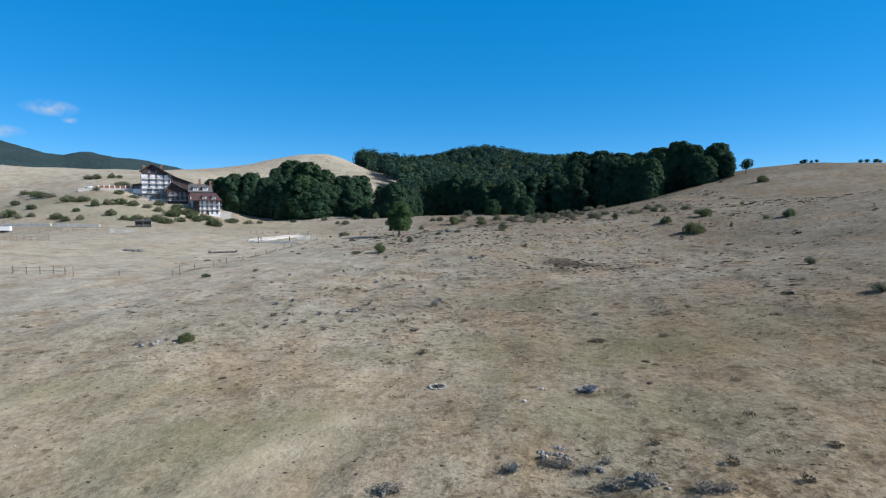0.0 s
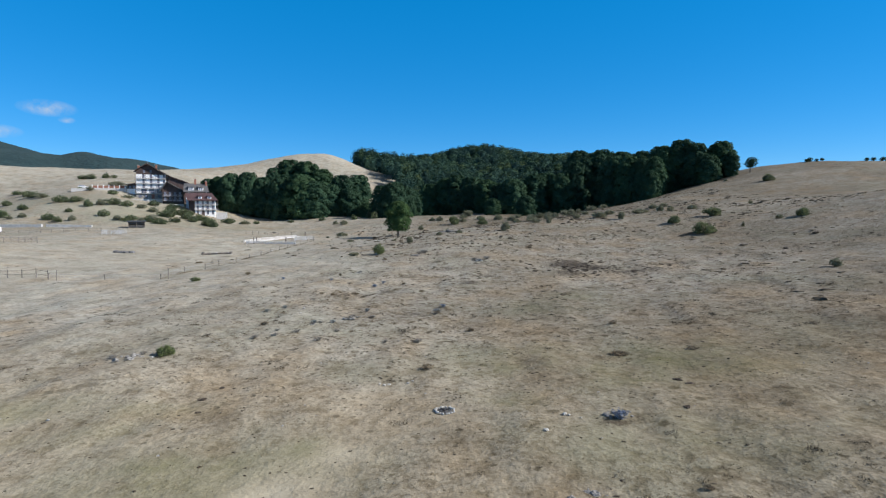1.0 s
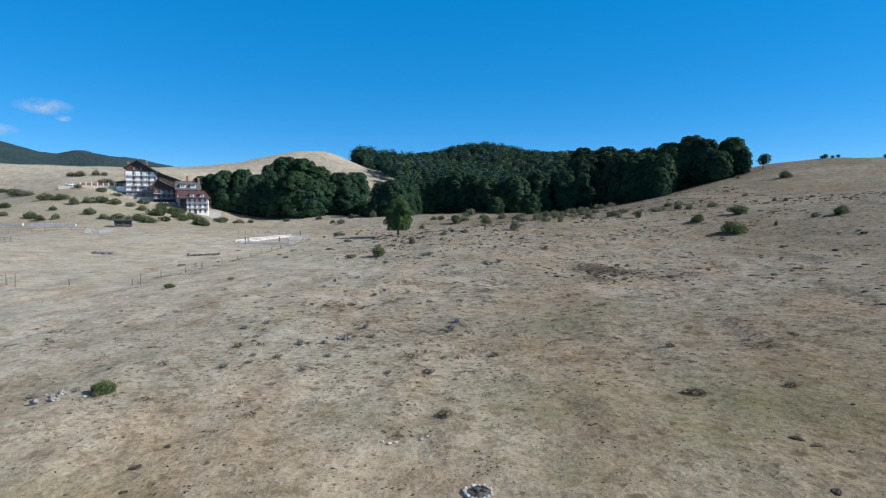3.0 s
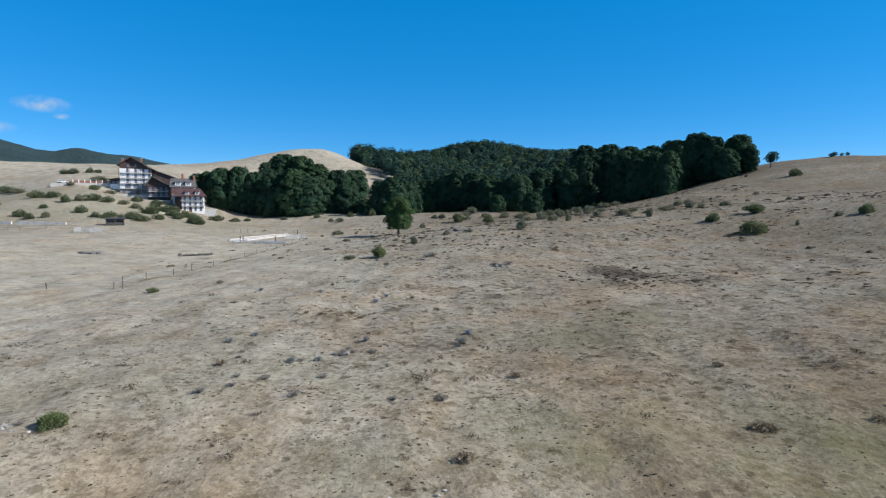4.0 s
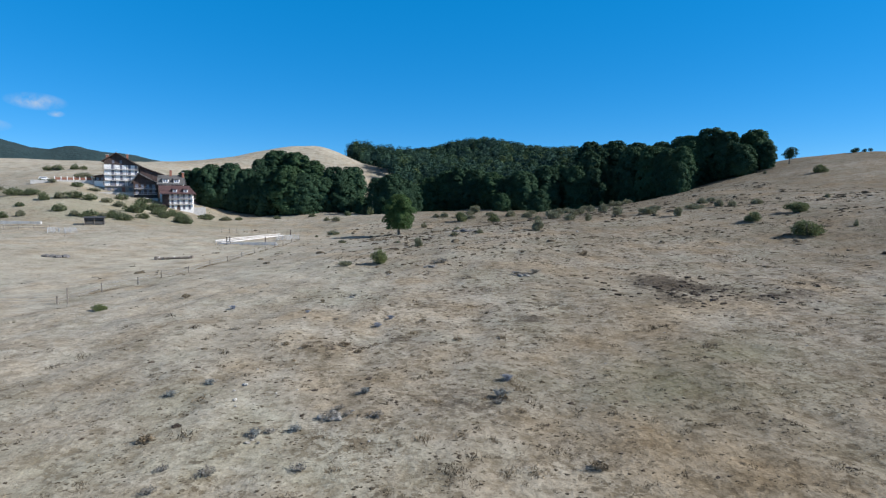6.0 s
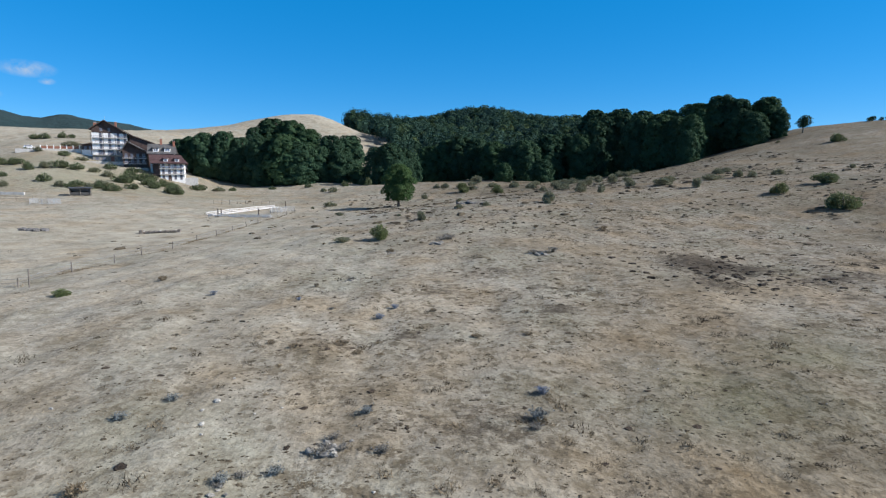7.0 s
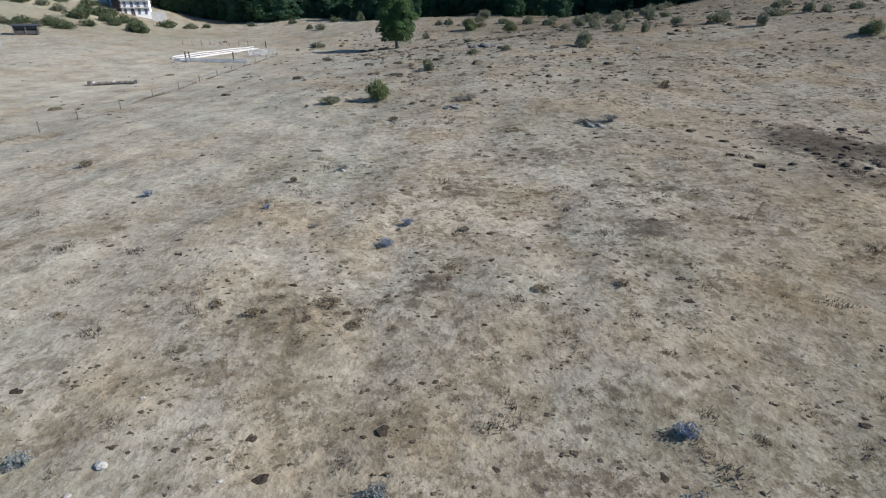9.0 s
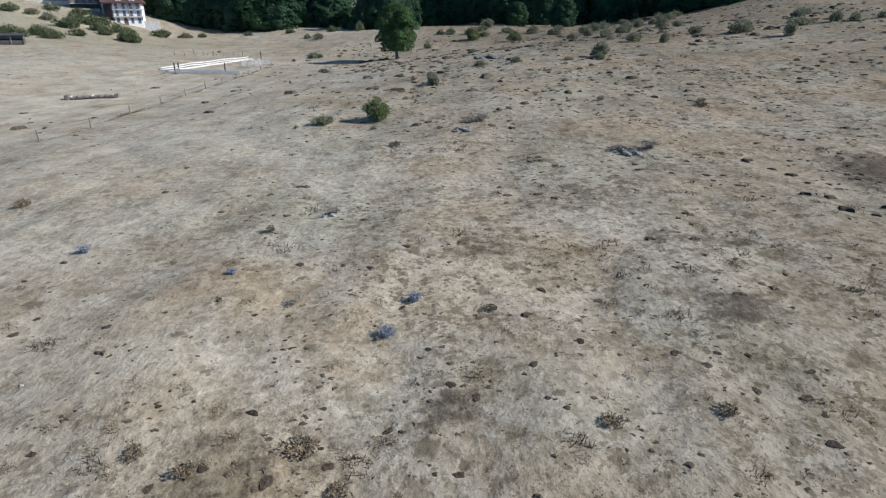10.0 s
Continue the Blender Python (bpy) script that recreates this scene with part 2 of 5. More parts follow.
PLASTER = surface("white_plaster", (0.80, 0.80, 0.80), (0.89, 0.89, 0.89), 0.5, 12.0, 0.85, 0.2)
STONE_WALL = surface("rubble_stone_wall", (0.20, 0.185, 0.17), (0.42, 0.39, 0.36), 1.6, 8.0, 0.9, 0.8, 0.06)
DARK_WOOD = surface("dark_stained_wood", (0.050, 0.034, 0.032), (0.105, 0.074, 0.068), 0.8, 14.0, 0.7, 0.4)
RAIL_WOOD = surface("greyed_railing_wood", (0.30, 0.28, 0.31), (0.46, 0.43, 0.47), 1.0, 14.0, 0.8, 0.3)
GREY_WOOD = surface("weathered_grey_wood", (0.13, 0.115, 0.10), (0.27, 0.24, 0.21), 2.0, 25.0, 0.9, 0.5)
RED_ROOF = surface("red_brown_roof_tiles", (0.066, 0.038, 0.040), (0.120, 0.072, 0.072), 0.6, 10.0, 0.75, 0.5, 0.04)
GREY_ROOF = surface("slate_grey_roof", (0.075, 0.075, 0.078), (0.15, 0.148, 0.15), 0.6, 10.0, 0.7, 0.5, 0.04)
BROWN_ROOF = surface("brown_wooden_roof", (0.060, 0.042, 0.038), (0.12, 0.088, 0.080), 0.6, 10.0, 0.75, 0.5, 0.04)
BRICK = surface("chimney_brick", (0.24, 0.10, 0.07), (0.36, 0.17, 0.12), 3.0, 20.0, 0.85, 0.4)
CONCRETE = surface("pale_concrete", (0.42, 0.41, 0.39), (0.62, 0.60, 0.58), 1.0, 15.0, 0.85, 0.4)
WHITE_TROUGH = surface("whitewashed_trough", (0.52, 0.50, 0.49), (0.68, 0.66, 0.65), 1.0, 15.0, 0.6, 0.2)
STEEL = surface("galvanised_steel", (0.40, 0.41, 0.42), (0.60, 0.61, 0.62), 3.0, 30.0, 0.4, 0.1, metallic=0.8)
PALE_METAL = surface("pale_painted_metal", (0.36, 0.37, 0.38), (0.52, 0.53, 0.54), 3.0, 30.0, 0.5, 0.1)
SHEET_METAL = surface("dark_sheet_metal", (0.055, 0.055, 0.055), (0.11, 0.105, 0.10), 1.0, 10.0, 0.55, 0.2, metallic=0.3)
WATER = surface("trough_water", (0.03, 0.045, 0.05), (0.05, 0.06, 0.06), 1.0, 6.0, 0.05, 0.02)
# dark forest green with the blue of distance haze mixed into its colour
HAZY_FOREST = surface("haze_tinted_mountain_forest", (0.014, 0.035, 0.040), (0.027, 0.052, 0.056), 0.012, 0.08, 1.0, 0.5, 8.0)
WHITE_PAINT = surface("white_painted_metal", (0.70, 0.71, 0.72), (0.80, 0.80, 0.80), 1.0, 10.0, 0.4, 0.05)
RUBBER = surface("black_rubber", (0.02, 0.02, 0.02), (0.04, 0.04, 0.04), 3.0, 20.0, 0.8, 0.2)
GLASS = bpy.data.materials.new("window_glass")
GLASS.use_nodes = True
GLASS.node_tree.nodes["Principled BSDF"].inputs["Base Color"].default_value = (0.17, 0.18, 0.23, 1)
GLASS.node_tree.nodes["Principled BSDF"].inputs["Roughness"].default_value = 0.08


# ---------------- mesh helpers ----------------
def part(name, bm, material, parent=None, label=""):
    me = bpy.data.meshes.new(name)
    bm.to_mesh(me)
    bm.free()
    me.materials.append(material)
    ob = new(name, me)
    if parent:
        ob.parent = parent
    return tagged(ob, label)


def empty(name, m, label, category, group="", kind=""):
    ob = new(name)
    ob.matrix_basis = m
    return tagged(ob, label, category, group, kind)


def block(bm, x0, y0, z0, x1, y1, z1, bevel=0.0):
    made = bmesh.ops.create_cube(bm, size=1.0, matrix=Matrix.LocRotScale(((x0 + x1) / 2, (y0 + y1) / 2, (z0 + z1) / 2), None, (x1 - x0, y1 - y0, z1 - z0)))
    if bevel:
        edges = list({e for v in made["verts"] for e in v.link_edges})
        bmesh.ops.bevel(bm, geom=edges, offset=bevel, segments=1, affect="EDGES")
    return bm


def prism(bm, outline, y0, y1):
    """An outline of (x, z) carried from y0 to y1."""
    front, back = [bm.verts.new((x, y0, z)) for x, z in outline], [bm.verts.new((x, y1, z)) for x, z in outline]
    n = len(outline)
    bm.faces.new(front)
    bm.faces.new(back[::-1])
    for i in range(n):
        bm.faces.new((front[i], back[i], back[(i + 1) % n], front[(i + 1) % n]))
    bmesh.ops.recalc_face_normals(bm, faces=bm.faces)
    return bm


def slab(bm, corners, thick):
    """A flat board over four corners, thickened downwards along its normal."""
    p = [Vector(c) for c in corners]
    n = (p[1] - p[0]).cross(p[3] - p[0]).normalized()
    if n.z < 0:
        n = -n
    top, low = [bm.verts.new(v) for v in p], [bm.verts.new(v - n * thick) for v in p]
    bm.faces.new(top)
    bm.faces.new(low[::-1])
    for i in range(4):
        bm.faces.new((top[i], low[i], low[(i + 1) % 4], top[(i + 1) % 4]))
    bmesh.ops.recalc_face_normals(bm, faces=bm.faces)
    return bm


def limb(bm, a, b, ra, rb, sides=7):
    """A tapered round piece from a to b."""
    a, b = Vector(a), Vector(b)
    bmesh.ops.create_cone(bm, cap_ends=True, segments=sides, radius1=ra, radius2=rb, depth=(b - a).length,
                          matrix=Matrix.Translation((a + b) / 2) @ (b - a).to_track_quat("Z", "Y").to_matrix().to_4x4())
    return bm


def lump(bm, centre, size, rough, rng, detail=2):
    """A weathered stone-like lump."""
    made = bmesh.ops.create_icosphere(bm, subdivisions=detail, radius=1.0)
    shift = Vector((rng.uniform(-50, 50), rng.uniform(-50, 50), rng.uniform(-50, 50)))
    for v in made["verts"]:
        k = 1 + rough * noise.noise(v.co * 1.3 + shift) + rough * 0.5 * noise.noise(v.co * 3.1 + shift)
        v.co = Vector((v.co.x * size[0] * k, v.co.y * size[1] * k, v.co.z * size[2] * k)) + Vector(centre)
    return bm


def raw(name, verts, per, material, parent=None, label=""):
    """One mesh of faces with the given number of corners each, from rows of places."""
    verts = np.asarray(verts, np.float32).reshape(-1, 3)
    count = len(verts) // per
    me = bpy.data.meshes.new(name)
    me.vertices.add(len(verts))
    me.vertices.foreach_set("co", verts.ravel())
    me.loops.add(len(verts))
    me.loops.foreach_set("vertex_index", np.arange(len(verts), dtype=np.int32))
    me.polygons.add(count)
    me.polygons.foreach_set("loop_start", np.arange(0, len(verts), per, dtype=np.int32))
    me.polygons.foreach_set("loop_total", np.full(count, per, np.int32))
    me.update(calc_edges=True)
    me.materials.append(material)
    ob = new(name, me)
    if parent:
        ob.parent = parent
    return tagged(ob, label)


def leaves(rng, places, outward, size, tilt=0.8, stretch=1.5):
    """Small leaf sprays: one four-cornered spray at each place, facing roughly outward."""
    n = len(places)
    normal = outward + tilt * rng.normal(size=(n, 3))
    normal /= np.linalg.norm(normal, axis=1)[:, None] + 1e-9
    side = np.cross(normal, rng.normal(size=(n, 3)))
    side /= np.linalg.norm(side, axis=1)[:, None] + 1e-9
    up = np.cross(normal, side)
    s = (size * rng.uniform(0.6, 1.3, n))[:, None]
    bend = normal * s * 0.25
    return np.stack([places - side * s * 0.5, places - up * s * 0.5 * stretch + bend, places + side * s * 0.5, places + up * s * 0.5 * stretch + bend], 1)


def crown(rng, balls, count, size, tilt=0.2, spare=2.4, heart=None, rise=0.0):
    """Leaf sprays over a heap of balls (x, y, z, radius), leaving out those inside another ball; with a heart they also turn away from it."""
    balls = np.array(balls)
    area = balls[:, 3] ** 2
    pick = rng.choice(len(balls), int(count * spare), p=area / area.sum())
    way = rng.normal(size=(len(pick), 3))
    way /= np.linalg.norm(way, axis=1)[:, None]
    way[:, 2] = np.where(way[:, 2] < -0.5, -way[:, 2], way[:, 2])
    b = balls[pick]
    p = b[:, :3] + way * b[:, 3:4] * rng.uniform(0.88, 1.08, (len(pick), 1))
    inside = np.zeros(len(p), bool)
    for x, y, z, r in balls:
        inside |= ((p - (x, y, z)) ** 2).sum(1) < (0.86 * r) ** 2
    p, out = p[~inside][:count], way[~inside][:count]
    if heart is not None:
        far = p - np.array(heart)
        out = 0.55 * out + 0.75 * far / (np.linalg.norm(far, axis=1)[:, None] + 1e-9)
    return leaves(rng, p, out + (0, 0, rise), size, tilt)


def hearts(balls, share):
    """Closed six-sided cores inside balls of foliage, so that no light falls through the middle of a crown."""
    corners = np.array([(x, y, z) for x in (-1, 1) for y in (-1, 1) for z in (-1, 1)], float) / math.sqrt(3)
    sides = [(0, 1, 3, 2), (4, 6, 7, 5), (0, 4, 5, 1), (2, 3, 7, 6), (0, 2, 6, 4), (1, 5, 7, 3)]
    b = np.array(balls)
    return np.concatenate([b[:, None, :3] + corners[list(side)][None] * (b[:, 3] * share)[:, None, None] for side in sides])


def boughs(rng, count, wide, low, high, lean=0.0, mid=0.30, loose=0.0):
    """Balls of foliage that together fill one rounded crown with an uneven outline."""
    def outline(h):
        return max(0.05, 1 - (abs(h - mid) / (1.02 - mid)) ** (2.6 if mid < 0.4 else 2.2)) ** 0.5

    balls = []
    for k in range(count):
        h, a = ((k + 0.5) / count) ** 0.9, k * 2.39996 + rng.uniform(-0.5, 0.5)
        r = wide * rng.uniform(0.17, 0.31) * (0.65 + 0.4 * outline(h))
        out = max(0.0, wide * outline(h) * rng.uniform(0.93 - loose, 1.06 + 0.4 * loose) - 0.78 * r)
        z = min(low + (high - low) * h, high - 0.75 * r)
        balls.append((out * math.cos(a) + lean * h, out * math.sin(a), max(z, low + 0.55 * r), r))
    for k in range(6):
        h = 0.12 + 0.13 * k
        balls.append((lean * h, 0, low + (high - low) * h, wide * 0.78 * outline(h)))
    return balls


# ---------------- lie of the land ----------------
LAND_X = [-330, -190, -115, -60, -20, 20, 60, 115, 190, 330]
LAND_Y = [-70, 10, 50, 90, 140, 200, 260, 340, 500, 740]
LAND_Z = [
    [6.2, 3.6, 2.3, 2.0, 2.5, 3.6, 6.7, 10.9, 16.6, 27.9],
    [14.8, 7.6, 3.7, 2.5, 0.8, 4.3, 7.4, 13.1, 19.7, 30.9],
    [19.0, 9.2, 4.6, 1.7, 3.5, 4.2, 8.7, 15.8, 21.2, 32.3],
    [23.2, 9.7, 6.9, 3.4, 4.7, 6.5, 8.2, 19.8, 22.7, 33.6],
    [27.9, 8.5, 8.3, 4.2, 4.5, 9.3, 12.5, 17.4, 22.6, 35.0],
    [35.1, 8.4, 7.0, 6.5, 4.8, 6.8, 11.0, 19.5, 33.1, 33.0],
    [44.1, 10.1, 18.1, 7.5, 7.9, 11.7, 12.1, 15.7, 34.9, 28.3],
    [56.7, 30.9, 28.5, 12.7, 15.0, 7.5, 13.6, 13.4, 26.6, 42.4],
    [34.9, 47.8, 46.2, 38.0, 40.8, 42.1, 41.1, 39.6, 53.8, 62.3],
    [44.0, 66.8, 68.4, 70.2, 71.3, 68.2, 66.2, 73.3, 57.5, 57.8],
]
HILLS = [(-52, 560, 24, 62, 70), (150, 700, 20, 72, 90), (150, 352, 12, 55, 45), (-48, 372, 9, 40, 35), (8, 575, -14, 30, 45), (-2, 59.5, -0.2, 15, 6), (-111, 292, -3.4, 13, 11), (430, 470, -30, 140, 120), (228, 228, -2.6, 26, 40), (186, 256, 1.4, 14, 20)]


def spline_rows(knots, at):
    """Weights of a natural cubic spline through values at the knots."""
    k = np.array(knots, float)
    n, h = len(k), np.diff(k)
    a, b = np.zeros((n, n)), np.zeros((n, n))
    a[0, 0] = a[-1, -1] = 1
    for i in range(1, n - 1):
        a[i, i - 1 : i + 2] = h[i - 1], 2 * (h[i - 1] + h[i]), h[i]
        b[i, i - 1 : i + 2] = 6 / h[i - 1], -6 / h[i - 1] - 6 / h[i], 6 / h[i]
    bend, one = np.linalg.solve(a, b), np.eye(n)
    at = np.clip(at, k[0], k[-1])
    j = np.clip(np.searchsorted(k, at) - 1, 0, n - 2)
    u = (k[j + 1] - at) / h[j]
    v = 1 - u
    return u[:, None] * one[j] + v[:, None] * one[j + 1] + ((u**3 - u) * h[j] ** 2 / 6)[:, None] * bend[j] + ((v**3 - v) * h[j] ** 2 / 6)[:, None] * bend[j + 1]


def waves(x, y, length, seed):
    """Soft uneven waves of about the given length, from -1 to 1."""
    rng = np.random.default_rng(seed)
    total = np.zeros_like(x)
    for _ in range(9):
        a, phase, k = rng.uniform(0, 2 * np.pi), rng.uniform(0, 2 * np.pi), 2 * np.pi / (length * rng.uniform(0.6, 1.7))
        total += np.sin((x * np.cos(a) + y * np.sin(a)) * k + phase)
    return total / 4


def land(x, y):
    x, y = np.atleast_1d(np.asarray(x, float)), np.atleast_1d(np.asarray(y, float))
    z = (spline_rows(LAND_Y, y) @ np.array(LAND_Z) * spline_rows(LAND_X, x)).sum(1)
    for a, b, h, p, q in HILLS:
        z += h * np.exp(-(((x - a) / p) ** 2) - ((y - b) / q) ** 2)
    away = np.hypot(x, y - 60)
    z += 0.065 * waves(x, y, 2.6, 3) + 0.13 * waves(x, y, 8.0, 4) + np.clip((away - 120) / 300, 0, 1) * 0.5 * waves(x, y, 35.0, 5)
    return z


def on_land(x, y, sink=0.0):
    return Vector((x, y, float(land(x, y)[0]) - sink))


def stretch_lines(marks):
    """Grid lines from rows of (start, step), ending at the last start."""
    lines = []
    for (a, step), (b, _) in zip(marks, marks[1:]):
        lines += list(np.arange(a, b - 1e-6, step))
    return np.array(lines + [marks[-1][0]])


gx = stretch_lines([(-4200, 300), (-900, 40), (-340, 8), (-140, 3), (-48, 0.6), (60, 1.5), (130, 3), (240, 10), (340, 40), (900, 300), (4200, 0)])
gy = stretch_lines([(-4200, 300), (-900, 60), (-120, 10), (-20, 2), (10, 0.6), (115, 1.2), (200, 2.0), (300, 4), (600, 8), (780, 40), (1400, 300), (4400, 0)])
px, py = np.meshgrid(gx, gy)
fx, fy = px.ravel(), py.ravel()
fz = land(fx, fy)
nx, ny = len(gx), len(gy)
corner = (np.arange(ny - 1)[:, None] * nx + np.arange(nx - 1)[None]).ravel()
faces = np.stack([corner, corner + 1, corner + nx + 1, corner + nx], 1).astype(np.int32)
me = bpy.data.meshes.new("ground")
me.vertices.add(len(fx))
me.vertices.foreach_set("co", np.stack([fx, fy, fz], 1).astype(np.float32).ravel())
me.loops.add(faces.size)
me.loops.foreach_set("vertex_index", faces.ravel())
me.polygons.add(len(faces))
me.polygons.foreach_set("loop_start", np.arange(0, faces.size, 4, dtype=np.int32))
me.polygons.foreach_set("loop_total", np.full(len(faces), 4, np.int32))
me.polygons.foreach_set("use_smooth", np.ones(len(faces), bool))
me.update(calc_edges=True)


def spread_over(patches):
    total = np.zeros(len(fx))
    for x, y, rx, ry, strength in patches:
        total = np.maximum(total, strength * np.exp(-(((fx - x) / rx) ** 2) - ((fy - y) / ry) ** 2))
    return total


SOIL = ([(17.6, 41.2, 1.1, 0.8, 0.8), (29.7, 82.2, 4.2, 5.5, 0.98), (27.2, 77.0, 2.2, 4, 0.7), (32, 80, 4, 3.5, 0.80), (37, 75, 7, 2, 0.64), (33, 70.5, 4, 1.5, 0.51), (44, 79, 8, 2, 0.51), (75, 95, 40, 22, 0.20), (50, 55, 22, 16, 0.12), (10.5, 82.5, 6, 2.5, 0.55), (17, 86, 5, 2, 0.45), (14, 77.0, 5, 2, 0.5), (12.5, 71.5, 1.8, 1.2, 0.88), (-2, 67.5, 4, 2.0, 0.51)]
    + [(5, 78, 5, 2, 0.48), (2, 68.5, 1.2, 0.8, 0.80), (4, 72, 2.5, 1.0, 0.51), (-1, 62, 5, 4, 0.36), (4.5, 57.5, 4.5, 3.5, 0.52), (8, 52, 5, 4, 0.36), (14, 58, 5, 3, 0.36), (-3, 68, 4, 3.5, 0.40), (28, 100, 8, 3, 0.32), (1, 39, 3, 1.2, 0.48), (12.5, 30, 1.6, 1.0, 0.72), (10, 20, 6, 3, 0.48), (20, 112, 10, 10, 0.26)])
GREEN = [(-20.3, 37.7, 4, 2.2, 0.8), (-15.3, 34, 4, 1.6, 0.7), (-9.9, 30.1, 2.2, 1.3, 1.1), (-3.1, 30.4, 1.8, 1.2, 1.0), (-12.9, 36.3, 3, 1.6, 0.8), (-6.3, 29.8, 2, 1.4, 0.8), (10.7, 39.8, 4, 2.2, 0.9), (16.2, 35.3, 4, 2, 0.8), (8.6, 34.1, 2, 1.6, 0.8), (20, 38, 9, 5, 0.9), (10, 42, 6, 4, 0.6), (-8, 28, 8, 4, 0.7), (14, 27, 9, 5, 0.5), (16, 58, 5, 4, 0.6), (-20, 20, 10, 6, 0.5), (-100, 250, 50, 25, 0.7), (-150, 262, 40, 25, 0.6), (22, 62, 4, 3, 0.6)]
PALE = ([(-95, 257, 6, 3, 0.9), (-103, 261, 8, 2.5, 0.8), (-3.9, 26.6, 2.2, 1.8, 1.5), (-5.7, 24.0, 2.0, 2.2, 1.4), (-1.3, 30.0, 1.5, 1.5, 1.2), (1.0, 32.8, 1.4, 1.2, 0.6), (-10, 71, 5, 7, 0.5), (-42, 80, 26, 26, 0.55), (-40, 140, 30, 40, 0.9), (-14, 100, 14, 24, 0.65), (-70, 100, 55, 90, 0.6), (-25, 35, 16, 22, 0.3), (-4, 24, 3.5, 7, 0.5), (0, 34, 5, 4, 0.4)]
    + [(20, 105, 8, 8, 0.5), (26, 80, 5, 10, 0.4), (-60, 170, 45, 45, 0.45), (-40, 120, 25, 30, 0.35), (-50, 560, 90, 70, 0.9), (-200, 400, 90, 90, 0.8), (-120, 250, 60, 8, 0.4), (-84, 258, 10, 3, 0.9), (-141, 302, 14, 4, 0.8), (-126, 296, 9, 3, 0.8)])
for name, rows in (("bare_soil", SOIL), ("green_growth", GREEN), ("pale_straw", PALE)):
    me.attributes.new(name, "FLOAT", "POINT").data.foreach_set("value", spread_over(rows).astype(np.float32))
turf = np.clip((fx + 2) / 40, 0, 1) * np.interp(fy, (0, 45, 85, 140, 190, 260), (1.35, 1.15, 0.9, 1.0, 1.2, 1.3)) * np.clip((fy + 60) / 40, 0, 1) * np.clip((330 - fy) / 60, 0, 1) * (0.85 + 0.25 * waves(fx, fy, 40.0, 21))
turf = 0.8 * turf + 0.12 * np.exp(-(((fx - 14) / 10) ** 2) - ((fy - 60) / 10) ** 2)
me.attributes.new("yellow_turf", "FLOAT", "POINT").data.foreach_set("value", np.clip((60 - fy) / 24, 0, 1).astype(np.float32))
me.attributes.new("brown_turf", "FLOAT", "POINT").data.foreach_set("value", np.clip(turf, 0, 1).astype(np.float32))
tufts = 0.30 + 0.25 * np.exp(-(((fy - 48) / 20) ** 2)) + 0.46 * np.exp(-(((fx - 8) / 34) ** 2) - ((fy - 84) / 32) ** 2) + 0.35 * np.exp(-(((fx - 10) / 12) ** 2) - ((fy - 19) / 5) ** 2) + np.clip((fx - 15) / 60, 0, 0.3) + 0.4 * np.exp(-(((fx - 25) / 60) ** 2) - ((fy - 150) / 50) ** 2)
me.attributes.new("tufty_growth", "FLOAT", "POINT").data.foreach_set("value", np.clip(tufts + 0.25 * waves(fx, fy, 12.0, 22), 0.1, 1.0).astype(np.float32))
me.materials.append(PASTURE)
tagged(new("ground", me), "dry straw-coloured grazed mountain pasture rising to hills", "ground", kind="structure")


# ---------------- far mountains and clouds ----------------
def far_ridge():
    """A wooded mountain chain far behind the hill."""
    az, rr = np.meshgrid(np.radians(np.linspace(-62, -6, 150)), np.linspace(2300, 3500, 40))
    crest = np.interp(np.degrees(az), (-62, -50, -40, -33, -31, -29.3, -28, -27, -26, -25.1, -24, -22.3, -18.1, -14, -6), (245, 320, 338, 312, 304, 290, 272, 260, 269, 276, 274, 263, 230, 174, 105))
    x, y = np.sin(az) * rr, np.cos(az) * rr
    z = crest * np.exp(-(((rr - 3000) / 480) ** 2)) + 9 * waves(x, y, 260, 8) + 3 * waves(x, y, 60, 9)
    n = az.shape[1]
    me = bpy.data.meshes.new("backdrop_mountains")
    c = (np.arange(az.shape[0] - 1)[:, None] * n + np.arange(n - 1)[None]).ravel()
    me.from_pydata(np.stack([x, y, z], -1).reshape(-1, 3).tolist(), [], np.stack([c, c + 1, c + n + 1, c + n], 1).tolist())
    me.materials.append(HAZY_FOREST)
    me.polygons.foreach_set("use_smooth", np.ones(len(me.polygons), bool))
    tagged(new("backdrop_mountains", me), "distant mountain chain covered in dark forest, tinted blue for haze", "mountain", kind="structure")


far_ridge()


